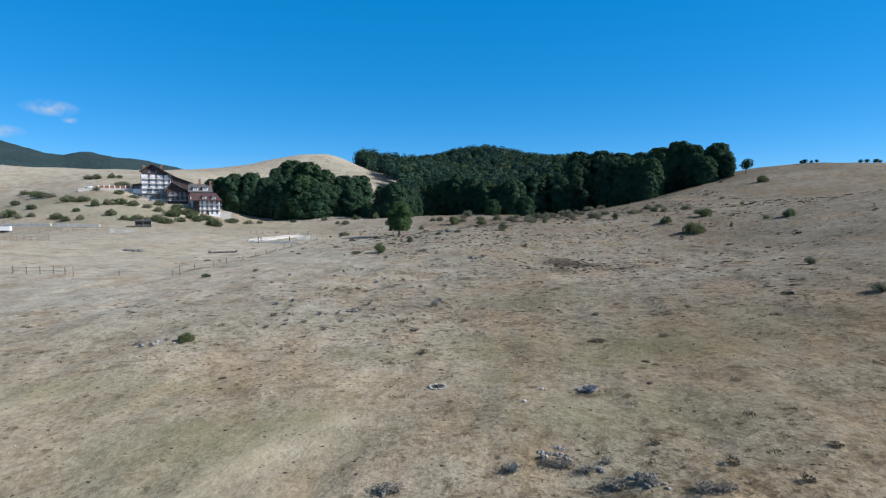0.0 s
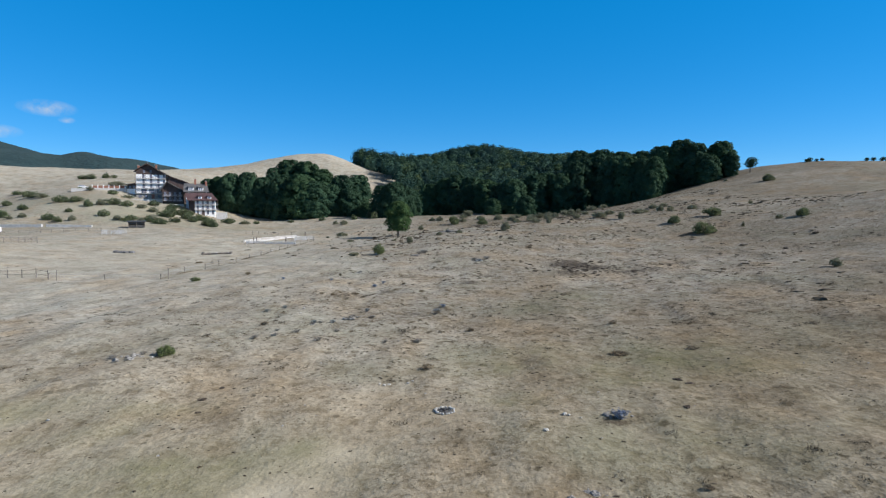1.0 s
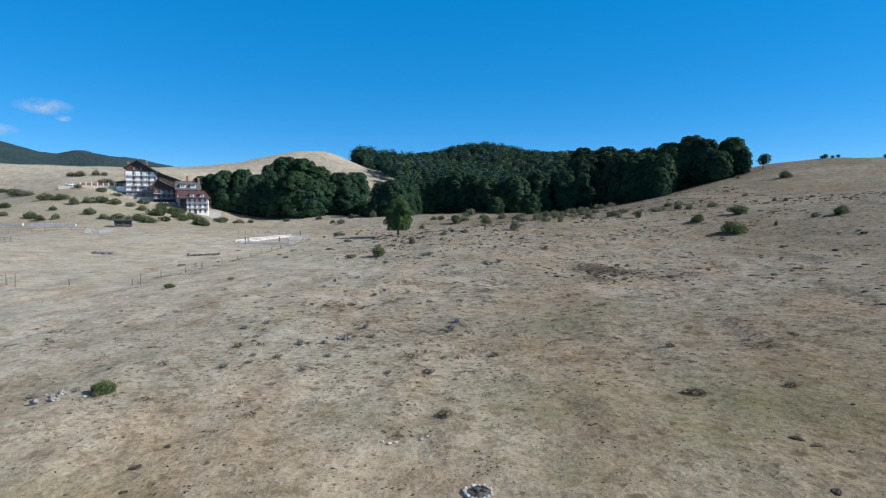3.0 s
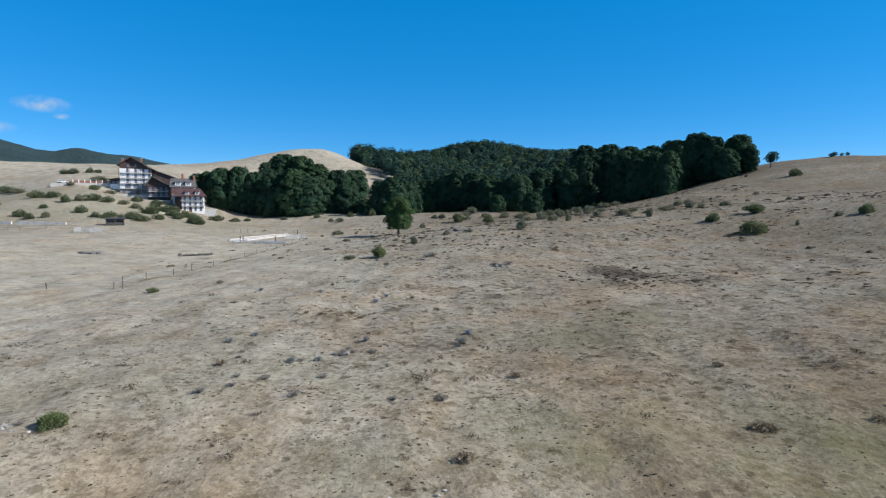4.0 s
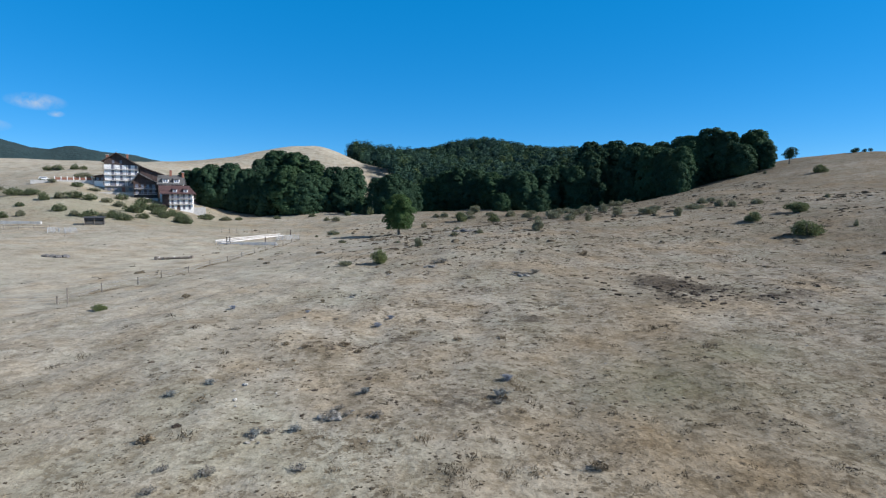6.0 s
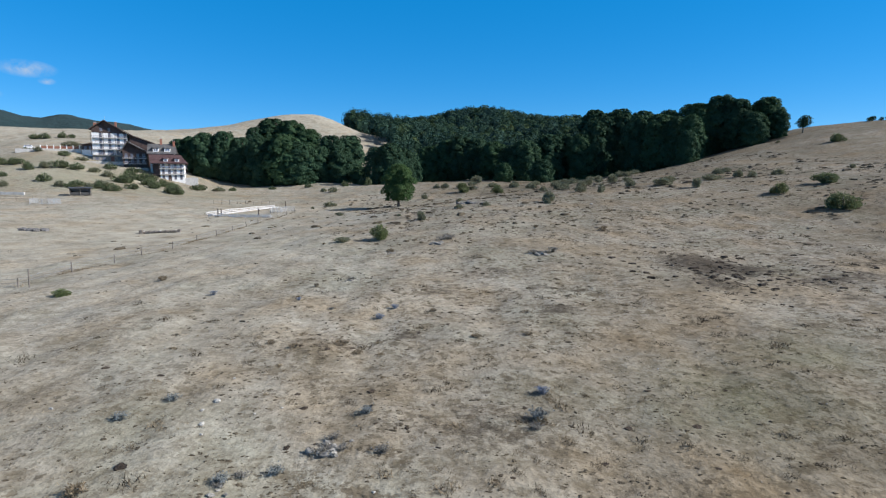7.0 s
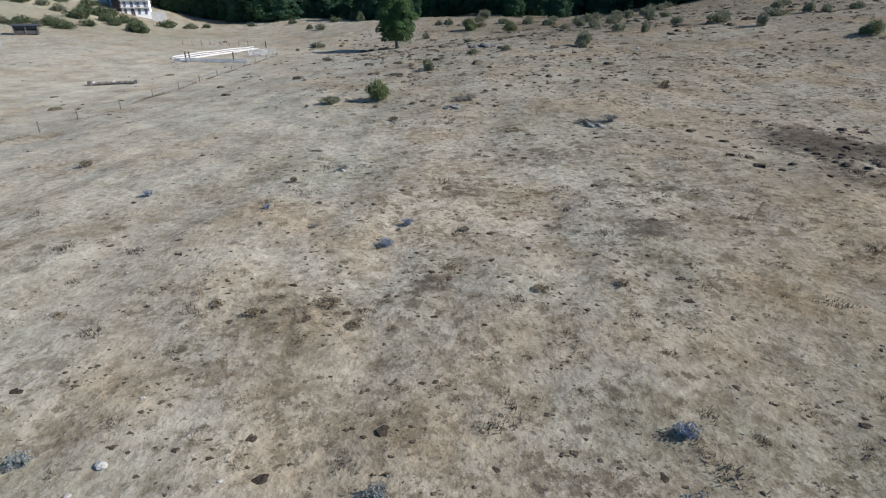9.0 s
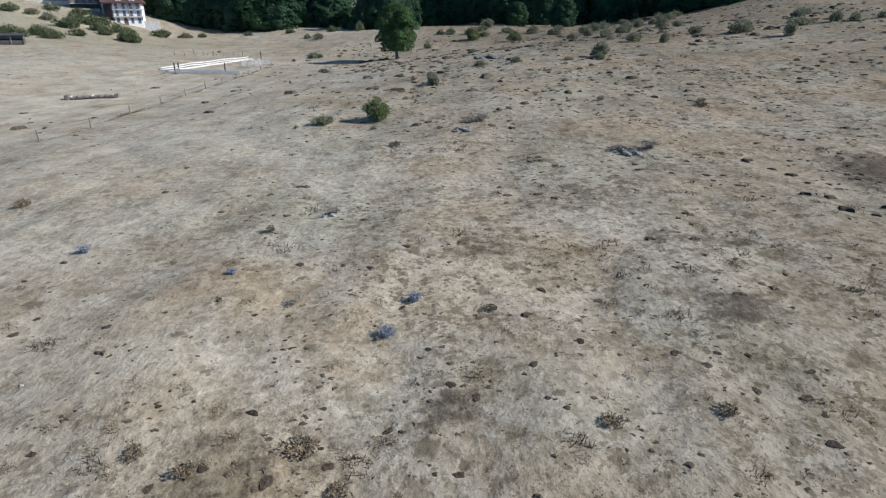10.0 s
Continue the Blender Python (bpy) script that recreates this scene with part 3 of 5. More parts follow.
def make_cloud():
    m = bpy.data.materials.new("thin_cloud")
    m.use_nodes = True
    nt = m.node_tree
    for n in list(nt.nodes):
        nt.nodes.remove(n)
    out = nt.nodes.new("ShaderNodeOutputMaterial")
    where = nt.nodes.new("ShaderNodeTexCoord").outputs["Generated"]
    soft = nt.nodes.new("ShaderNodeTexGradient")
    soft.gradient_type = "SPHERICAL"
    shift = nt.nodes.new("ShaderNodeMapping")
    shift.inputs["Location"].default_value, shift.inputs["Scale"].default_value = (-1, -1, 0), (2, 2, 0)
    nt.links.new(where, shift.inputs[0])
    nt.links.new(shift.outputs[0], soft.inputs[0])
    object_where = nt.nodes.new("ShaderNodeTexCoord").outputs["Object"]
    cover = nt.nodes.new("ShaderNodeMath")
    cover.operation = "MULTIPLY"
    nt.links.new(soft.outputs["Fac"], cover.inputs[0])
    nt.links.new(ramp(nt, noise_at(nt, object_where, 0.009, 6, 0.6), [(0.36, (0, 0, 0)), (0.7, (1.3, 1.3, 1.3))]), cover.inputs[1])
    clear, white, x = nt.nodes.new("ShaderNodeBsdfTransparent"), nt.nodes.new("ShaderNodeEmission"), nt.nodes.new("ShaderNodeMixShader")
    white.inputs[0].default_value, white.inputs[1].default_value = (0.62, 0.76, 0.95, 1), 0.6
    nt.links.new(cover.outputs[0], x.inputs[0])
    nt.links.new(clear.outputs[0], x.inputs[1])
    nt.links.new(white.outputs[0], x.inputs[2])
    nt.links.new(x.outputs[0], out.inputs["Surface"])
    return m


CLOUD = make_cloud()


def cloud(azimuth, height, width, tall):
    """A thin far cloud, upright and facing the pasture."""
    a = radians(azimuth)
    bm = bmesh.new()
    bmesh.ops.create_grid(bm, x_segments=2, y_segments=2, size=0.5, matrix=Matrix.Diagonal((width, tall, 1, 1)))
    ob = part("backdrop_cloud", bm, CLOUD)
    ob.matrix_basis = look((math.sin(a) * 4200, math.cos(a) * 4200, height), (0, 0, 0))
    tagged(ob, "small thin white cloud in the blue sky", "cloud", kind="structure")


cloud(-27.8, 650, 330, 110)
cloud(-31.4, 490, 300, 90)
cloud(-26.5, 585, 100, 45)


# ---------------- trees ----------------
def placed(x, y, turn=0.0, scale=(1, 1, 1), sink=0.0):
    return Matrix.LocRotScale(on_land(x, y, sink), Euler((0, 0, turn)), scale)


def beech(seed, sprays, size, bare=0.16, lean=0.0, mid=0.30, boughs_in=80, material=LEAF, loose=0.0):
    """A broad-leaved tree 10 m high with a crown 3.2 m in radius; scaled where it stands."""
    rng = np.random.default_rng(seed)
    tree = empty("tree", Matrix(), "", "")
    bm = bmesh.new()
    fork = 10 * (bare + 0.16)
    limb(bm, (0, 0, -0.5), (0.05, 0, fork), 0.30, 0.20, 9)
    limb(bm, (0.05, 0, fork), (0.2 + lean, 0.1, 8.2), 0.20, 0.05, 7)
    for k in range(9):
        a, z = k * 2.4 + rng.uniform(-0.4, 0.4), fork + k * 0.42
        reach = rng.uniform(1.5, 2.5)
        tip = (reach * math.cos(a) + lean * 0.6, reach * math.sin(a), z + rng.uniform(0.8, 1.8))
        limb(bm, (0.05, 0, z - 0.3), tip, 0.10, 0.03, 6)
    part("trunk", bm, BARK, tree)
    balls = boughs(rng, boughs_in, 3.1, 10 * bare + 0.3, 9.75, lean, mid, loose)
    sprays_made = crown(rng, balls, sprays, size, 0.30 + loose, 4.0, (lean * 0.4, 0, 4.0), 0.1)
    raw("crown", np.concatenate([sprays_made, hearts(balls[:boughs_in], 0.80 - loose), hearts(balls[boughs_in:], 0.93 - loose)]), 4, material, tree)
    return tree


# x, y, height, crown radius of the trees that stand out along the edge of the wood
EDGE_WEST = [(-88, 321, 14, 4.6), (-82, 321, 17, 5.2), (-75, 317, 21, 6.0), (-66, 317, 23.5, 6.6), (-58, 316, 22, 5.8), (-60, 361, 19, 5.0), (-51, 368, 22, 9.0), (-40, 364, 20, 8.0), (-30, 355, 18, 7.0),
             (-48, 310, 22, 7.0), (-37, 307, 23.5, 8.6), (-29, 305, 19.5, 6.8), (-21, 311, 17, 5.8), (-16, 323, 21, 7.4), (-7, 328, 22.5, 7.2), (-11, 309, 15.5, 6.2), (-2, 302, 8.5, 4.0),
             (6, 290, 17, 5.2), (12, 285, 18.5, 6.4), (18, 293, 17, 5.0), (23, 311, 17, 4.7)]
EDGE_EAST = ([(37, 350, 22, 7.6), (47, 348, 23, 7.6), (54, 342, 23.5, 8.0), (59, 326, 21.5, 7.4), (66, 314, 19, 7.0), (61, 277, 8.5, 3.7), (71, 298, 17, 6.2), (75, 291, 19, 6.6), (75, 265, 10, 4.4), (89, 298, 22, 7.6), (99, 305, 22, 6.6), (103, 293, 21.5, 6.6), (111, 295, 27, 7.0), (119, 297, 28, 7.0), (126, 294, 28, 6.6), (125, 278, 26, 6.6), (129, 268, 24, 6.4), (131, 258, 20.5, 5.1)]
    + [(132, 248, 19, 4.9), (127, 242, 13, 3.8), (145, 261, 23, 6.8), (152, 259, 24, 7.6), (154, 251, 20, 6.5), (154, 241, 13, 4.8), (166, 249, 17.5, 5.8), (166, 242, 11.5, 3.4), (137, 355, 27, 8.8), (149, 349, 25, 8.0), (152, 326, 24, 7.6), (158, 311, 23.5, 7.2), (157, 289, 25, 7.0)])
PROTOTYPES = [beech(20 + k, 7800, 0.275, bare, mid=0.36, loose=0.10) for k, bare in enumerate((-0.04, -0.02, -0.06, -0.03, -0.05))]
rng = np.random.default_rng(5)
for row, (group, label) in ((EDGE_WEST, ("trees beside the hotel", "tall dark green beech tree with a dense rounded crown")), (EDGE_EAST, ("trees along the forest edge", "large dark green beech tree at the forest edge"))):
    for n, (x, y, height, radius) in enumerate(row):
        k = int(rng.integers(len(PROTOTYPES)))
        m = placed(x, y, rng.uniform(0, 6.28), (radius / 2.75, radius / 2.75, height / 9.9), 0.2)
        tree = copy_thing(PROTOTYPES[k], m)
        small = "small bright green beech tree in front of the forest edge" if height < 11 else label
        tagged(tree, small, "tree", group)
for tree in PROTOTYPES:
    for ob in list(tree.children):
        bpy.data.objects.remove(ob)
    bpy.data.objects.remove(tree)

lone = beech(41, 26000, 0.135, 0.12, mid=0.44, boughs_in=64, material=LONE_LEAF, loose=0.22)
lone.matrix_basis = placed(9.2, 190, 0.7, (1.48, 1.48, 1.19), 0.1)
tagged(lone, "single green broad-leaved tree standing on the pasture", "tree")
crest_tree = beech(52, 2200, 0.26, 0.30, 0.9, mid=0.5, boughs_in=14, loose=0.3)
crest_tree.matrix_basis = placed(170, 234, 0.0, (0.95, 0.95, 0.66), 0.1)
tagged(crest_tree, "small windswept tree alone on the ridge", "tree")
for x, y, s in ((192, 227, 0.30), (194, 228, 0.42), (194, 224, 0.26), (197, 224, 0.28), (205, 210, 0.30), (208, 210, 0.34), (207, 205, 0.36), (206, 202, 0.26)):
    t = copy_thing(crest_tree, placed(x, y, x, (s * 1.1, s * 1.1, s * 0.62), 1.75 * s))
    t.scale = (s * 1.1, s * 1.1, s * 0.62)
    tagged(t, "low windblown bush on the skyline of the ridge", "bush", "bushes on the ridge skyline")


def woods():
    """The closed canopy that climbs the hollow behind the forest edge."""
    rng = np.random.default_rng(9)
    west_y, west_x = (320, 345, 430, 480, 530, 560, 600, 640, 665, 700, 800), (40, 26, 20, 17, 9, 4, -6, -15, -17, -17, -15)
    front_x, front_y = (0, 30, 60, 100, 130, 165, 200, 340), (350, 352, 345, 322, 312, 300, 318, 400)
    sprays, tints = [], []
    y = 300.0
    while y < 790:
        step = 6.5 + (y - 300) / 110
        for x in np.arange(-40, 345, step):
            cx, cy = x + rng.uniform(-0.4, 0.4) * step, y + rng.uniform(-0.4, 0.4) * step
            if cx > 0.61 * cy or cx < np.interp(cy, west_y, west_x) or cy < np.interp(cx, front_x, front_y):
                continue
            r, tall = step * rng.uniform(0.55, 0.85), rng.uniform(12, 18.5) - 4.5 * min(1, max(0, (cy - 420) / 120))
            if cx - np.interp(cy, west_y, west_x) < 22 and cy > 470:
                tall = rng.uniform(15, 18)
            if 625 < cy < 740 and cx < 115:
                tall += 5.5 * min(1, (115 - cx) / 50)
            ground = float(land(cx, cy)[0])
            balls = []
            for k in range(9):
                a, o = k * 2.4 + rng.uniform(-0.4, 0.4), r * (0.1 + 0.085 * k)
                balls.append((cx + o * math.cos(a), cy + o * math.sin(a), ground + tall - r * (0.45 + 0.11 * k * rng.uniform(0.7, 1.3)), r * rng.uniform(0.34, 0.52)))
            balls.append((cx, cy, ground + tall * 0.5, r * 0.85))
            if cy < np.interp(cx, front_x, front_y) + 30 or cx < np.interp(cy, west_y, west_x) + 20:
                balls.append((cx, cy, ground + tall * 0.22, r * 0.9))
            near = cy < 420
            sprays.append(crown(rng, balls, 300 if near else 165, 0.80 if near else 1.15, 0.24, 2.4, (cx, cy, ground + tall * 0.5), 0.25))
            sprays[-1] = np.concatenate([sprays[-1], hearts([(cx, cy, ground + tall * 0.5, r * 0.8), (cx, cy, ground + tall - r * 0.95, r * 0.62)], 1.0)])
            tints.append(np.full(len(sprays[-1]) * 4, rng.uniform(0, 1)))
        y += step
    ob = raw("woods", np.concatenate(sprays), 4, LEAF_FAR)
    ob.data.attributes.new("crown_tint", "FLOAT", "POINT").data.foreach_set("value", np.concatenate(tints).astype(np.float32))
    tagged(ob, "dense dark green beech forest covering the hillside", "forest", kind="stuff")


woods()


# ---------------- shrubs ----------------
def shrub(seed, material, sprays, size, open_low=0.0):
    """A round shrub about 1 m in radius and 1 m high, with a few stems."""
    rng = np.random.default_rng(seed)
    thing = empty("shrub", Matrix(), "", "")
    bm = bmesh.new()
    for k in range(7):
        a = k * 0.9 + rng.uniform(-0.2, 0.2)
        limb(bm, (0.08 * math.cos(a), 0.08 * math.sin(a), -0.12), (0.55 * math.cos(a), 0.55 * math.sin(a), rng.uniform(0.45, 0.8)), 0.035, 0.012, 5)
    part("branchwork", bm, BARK, thing)
    lobes = [(0.0, 0.0, 0.42, 0.50)]
    for k in range(9):
        a, o = k * 2.4 + rng.uniform(-0.5, 0.5), rng.uniform(0.3, 0.72)
        lobes.append((o * math.cos(a), o * math.sin(a), rng.uniform(0.14, 0.62) * (1.15 - 0.55 * o), rng.uniform(0.20, 0.36)))
    lobes = np.array(lobes)
    b = lobes[rng.choice(len(lobes), sprays, p=lobes[:, 3] ** 2 / (lobes[:, 3] ** 2).sum())]
    way = rng.normal(size=(sprays, 3))
    way /= np.linalg.norm(way, axis=1)[:, None]
    reach = rng.uniform(0.35, 1.0, sprays) ** 0.5 * np.where(rng.uniform(0, 1, sprays) < 0.22, rng.uniform(1.0, 1.55, sprays), 1.0)
    places = b[:, :3] + way * (b[:, 3] * reach)[:, None]
    places[:, 2] = np.abs(places[:, 2]) + 0.03 + open_low
    along = way + (0, 0, 0.8) + 0.5 * rng.normal(size=(sprays, 3))
    along /= np.linalg.norm(along, axis=1)[:, None]
    side = np.cross(along, rng.normal(size=(sprays, 3)))
    side /= np.linalg.norm(side, axis=1)[:, None]
    s = (size * rng.uniform(0.6, 1.5, sprays))[:, None]
    raw("foliage", np.stack([places - along * s, places + side * s * 0.42, places + along * s * 1.2, places - side * s * 0.42], 1), 4, material, thing)
    return thing


GREEN_SHRUBS = [shrub(60 + k, SHRUB_LEAF, 3400, 0.05) for k in range(3)]
FRESH_SHRUBS = [shrub(63 + k, FRESH_LEAF, 2600, 0.055) for k in range(2)]
FAR_SHRUBS = [shrub(65 + k, DUSTY_LEAF, 1200, 0.075) for k in range(3)]
GREY_SHRUBS = [shrub(70 + k, GREY_LEAF, 1300, 0.075, 0.02) for k in range(3)]
BARE_SHRUBS = [shrub(80 + k, THORN, 420, 0.085, 0.02) for k in range(2)]


def plant(kinds, rows, label, group, category="shrub", squat=0.88):
    for x, y, width, height in rows:
        k = kinds[int(rng.integers(len(kinds) if height < 3.5 else min(3, len(kinds))))]
        tagged(copy_thing(k, placed(x, y, rng.uniform(0, 6.28), (width / 2 * 1.08, width / 2 * rng.uniform(0.85, 1.15), height * squat), 0.03)), label, category, group)


plant(GREEN_SHRUBS, [(65, 104.5, 4.9, 2.7), (78.4, 122.2, 4.8, 2.3), (67.1, 119.1, 3.1, 2.0), (148.8, 195, 4.8, 3.0), (84.5, 102.5, 3.2, 1.9), (32.8, 220.2, 5.0, 4.0), (42, 209.5, 4.6, 3.1)],
      "bushy green shrub on the dry pasture", "green shrubs on the pasture")
plant(FRESH_SHRUBS, [(1.5, 103.6, 2.8, 2.2), (-15, 46.4, 1.5, 0.95), (-24.1, 83.7, 1.8, 0.75)],
      "loose feathery green shrub among the dry grass", "fresh green shrubs")
plant(GREY_SHRUBS, ([(54.4, 62.1, 1.5, 1.2), (46.3, 44.3, 2.2, 1.0), (76.8, 142.6, 2.2, 1.9), (78.8, 141.2, 2.7, 1.6), (86.1, 142.8, 2.8, 1.4), (71.5, 144, 4.9, 1.4), (61.3, 132.8, 1.8, 2.3), (58.8, 140.3, 4.2, 1.8), (55, 146, 2.6, 1.6), (66, 150, 3.2, 1.5), (81.1, 104.7, 1.9, 1.0), (73.3, 104.7, 0.9, 1.2), (101, 140.2, 1.4, 1.2), (150, 222, 1.8, 1.2), (29, 235, 3.6, 2.2), (44.5, 252.3, 5.4, 3.6), (37.2, 225.6, 3.8, 1.7), (55.6, 216.8, 4.2, 2.5)]
    + [(42.1, 141.6, 2.7, 1.6), (30.7, 127.3, 2.8, 2.2), (47, 163, 2.8, 2.0), (58, 180, 3.2, 2.2), (64, 190, 3.0, 2.4), (70, 196, 3.4, 2.6), (78, 204, 3.4, 2.0), (88, 214, 3.6, 2.2), (62, 232, 3.4, 2.0), (-2.8, 103.4, 2.5, 0.8), (8.1, 117.9, 1.5, 1.4), (26, 236, 3.0, 1.8), (-12, 254.8, 4.2, 2.4), (-16, 262, 3.0, 2.0), (24, 176, 2.6, 1.2), (52, 226, 4.6, 2.8), (46, 232, 4.4, 2.2), (40, 240, 4.0, 2.0)]
    + [(34, 232, 3.4, 1.6), (60, 205, 4.2, 2.6), (66, 214, 4.6, 2.8), (72, 222, 4.4, 2.4), (80, 226, 4.0, 2.0), (57, 196, 3.4, 2.4), (63, 172, 2.8, 3.0), (70, 178, 3.0, 1.6), (92, 228, 4.4, 2.4), (100, 232, 4.4, 2.0), (50, 188, 3.0, 1.6), (84, 160, 3.2, 1.8), (92, 168, 3.0, 1.6), (-10.4, 207.8, 4.7, 1.6), (-5.5, 157.6, 2.1, 0.9), (-14.8, 199.8, 1.2, 0.7), (8.0, 119.4, 1.7, 1.6), (18.8, 210.2, 2.5, 1.9)]
    + [(5.4, 128.5, 1.0, 0.5), (15.7, 129.8, 2.0, 0.8), (20.1, 128.5, 1.7, 0.9), (29.7, 125.1, 1.4, 1.1), (43.4, 135.0, 1.5, 2.0)]),
      "grey-green thorny shrub on the dry slope", "grey shrubs on the slope")
plant(FAR_SHRUBS + GREY_SHRUBS, ([(-175, 306, 5.8, 3.0), (-159, 290, 9, 4.0), (-166, 298, 7, 3.4), (-152, 284, 7, 3.2), (-132, 260.5, 8, 4.2), (-126, 260.4, 7, 3.6), (-158, 269, 4.6, 3.4), (-139.8, 248, 5.6, 3.0), (-140.5, 234.6, 6.6, 4.6), (-150, 238, 6, 4.0), (-134, 229.5, 3, 1.8), (-130.8, 231.8, 3.4, 2.4), (-119.5, 227.6, 5.2, 3.6), (-114.2, 223.6, 4.0, 3.0), (-118.7, 240.4, 3.4, 2.4), (-110.4, 226, 3.2, 2.8), (-116.7, 251.3, 4.4, 4.4), (-113.8, 255.9, 5, 3.4)]
    + [(-109.6, 258.4, 7.4, 4.0), (-104.2, 258.9, 5.6, 3.6), (-99.3, 260.1, 5, 2.8), (-97.4, 269.6, 4.8, 4.0), (-103.5, 235.6, 4.8, 4.0), (-96.4, 230.3, 5, 2.6), (-92.9, 229.4, 3.6, 2.6), (-87.6, 229.5, 4.6, 3.2), (-85.9, 233, 4.4, 3.6), (-81.5, 231.4, 5.6, 3.6), (-79.1, 241.7, 5, 3.0), (-74.9, 250.3, 5.2, 3.8), (-67, 244.4, 6.2, 4.6), (-66, 272, 7, 3.6), (-60, 280, 6, 2.6), (-140, 294.8, 4.2, 2.6), (-134.6, 292.7, 3.6, 2.8), (-123.1, 289, 5.8, 3.2)]
    + [(-115.5, 286.1, 6.6, 2.8), (-163, 344, 5.4, 3.4), (-158, 343.2, 7.8, 4.0), (-152, 348.6, 5, 4.4), (-148, 349.3, 3.6, 3.0), (-131, 312, 8.5, 3.0), (-86, 252, 8, 3.8), (-79, 255, 7, 3.6), (-88, 262, 7, 3.8), (-82, 266, 7, 4.0), (-93, 256, 6, 3.2), (-73, 261, 6, 3.4), (-85.2, 250.1, 7.4, 3.6), (-82.9, 262.5, 8.0, 4.8), (-65.2, 242.9, 6.4, 5.0), (-90.8, 272.8, 7.0, 3.6), (-86.4, 235.8, 7.0, 3.2), (-92.6, 233.4, 6.0, 3.0)]
    + [(-75.3, 259.0, 5.6, 4.2)]),
      "dense green bush on the slope below the hotel", "bushes below the hotel", squat=0.74)
plant(FAR_SHRUBS, [(-56, 287, 4, 2.0), (-40, 289, 3.4, 2.0), (-24, 286, 4, 2.2), (-8, 280, 4, 2.6), (2, 276, 4.5, 4.0), (-1, 288, 4, 4.4), (10, 268, 2.6, 1.6)],
      "low bush at the foot of the beech trees", "bushes at the wood's foot")
plant(BARE_SHRUBS, ([(20.8, 49.1, 0.9, 0.4), (3.7, 40.7, 1.3, 0.4), (2.3, 93.9, 1.0, 0.5), (-1.8, 67.6, 1.1, 0.35), (-5.6, 67.9, 0.7, 0.3), (-0.9, 66.3, 0.7, 0.3), (-4.3, 67.2, 0.7, 0.3), (4.1, 73.1, 0.6, 0.3), (5.8, 67.2, 0.8, 0.3), (8.9, 67.1, 0.8, 0.3), (28.9, 101.3, 1.0, 0.5), (-4.2, 81, 0.6, 0.4), (17.4, 41.1, 1.3, 0.4), (22.8, 40.3, 1.0, 0.35), (8.5, 50.3, 0.9, 0.4), (-9.6, 55, 1.0, 0.4), (-18, 88, 1.0, 0.6), (12.7, 22.9, 0.5, 0.3)]
    + [(14.7, 20.3, 0.9, 0.4), (16.2, 18.1, 0.7, 0.35), (19.2, 20.1, 0.7, 0.3), (3.5, 47.4, 0.8, 0.3), (17.9, 41.0, 0.9, 0.35), (6.5, 57.6, 0.9, 0.35), (6.5, 123.9, 1.2, 0.5), (2.0, 119.3, 0.8, 0.6), (1.0, 100.6, 0.7, 0.3), (-5.1, 102.7, 0.6, 0.3), (5.9, 98.0, 0.6, 0.3), (4.5, 111.8, 0.8, 0.4), (28.3, 100.3, 1.6, 0.5), (21.0, 104.0, 0.8, 0.5), (1.3, 189.9, 1.9, 0.8), (-4.2, 208.1, 1.6, 0.8)]),
      "low dry brown thorn bush in the grass", "dry thorn bushes", "dry bush")
for kind in GREEN_SHRUBS + FRESH_SHRUBS + FAR_SHRUBS + GREY_SHRUBS + BARE_SHRUBS:
    for ob in list(kind.children):
        bpy.data.objects.remove(ob)
    bpy.data.objects.remove(kind)


# ---------------- thistles, cushions, dung, stones ----------------
def spiky(seed, name, material, stems, spread, head):
    """A clump of stiff thistle stems with spiny heads, 0.4 m across."""
    rng = np.random.default_rng(seed)
    thing = empty(name, Matrix(), "", "")
    tris = []
    for _ in range(stems):
        a, lean = rng.uniform(0, 6.28), rng.uniform(0.05, spread)
        base = np.array([rng.normal(0, 0.06), rng.normal(0, 0.06), -0.02])
        tip = base + (lean * math.cos(a), lean * math.sin(a), rng.uniform(0.14, 0.30))
        side = np.array([-math.sin(a), math.cos(a), 0]) * 0.008
        tris += [base - side, base + side, tip]
        for _ in range(head):
            d = rng.normal(size=3)
            d *= rng.uniform(0.03, 0.06) / np.linalg.norm(d)
            e = np.cross(d, rng.normal(size=3))
            e *= 0.014 / np.linalg.norm(e)
            tris += [tip - e, tip + e, tip + d]
    raw("spiny_foliage", np.array(tris), 3, material, thing)
    return thing


BLUE = [spiky(90, "thistle", THISTLE, 130, 0.24, 8), spiky(91, "thistle", GREY_THISTLE, 130, 0.24, 8)]
for x, y, w in ((0.5, 72.1, 0.46), (-11.8, 80.4, 0.42), (1.6, 74.0, 0.40), (-8.7, 61.4, 0.42), (-10.2, 59.9, 0.42), (7.4, 60.1, 0.45), (6.5, 57.9, 0.62), (-3.5, 55.5, 0.40), (-0.4, 59.4, 0.40), (-5.2, 55.0, 0.42), (12.6, 30.2, 0.60), (-5.1, 76.9, 0.3), (5.9, 22.2, 0.5)):
    blue = y > 71 or x > 7
    tagged(copy_thing(BLUE[0 if blue else 1], placed(x, y, rng.uniform(0, 6.28), (w / 0.42,) * 3)), "spiny steel-blue thistle clump in dry grass" if blue else "spiny grey-green thistle clump in dry grass", "thistle", "thistles in the grass")
CUSHIONS = [spiky(95 + k, "cushion_plant", CUSHION, 110, 0.30, 7) for k in range(2)]
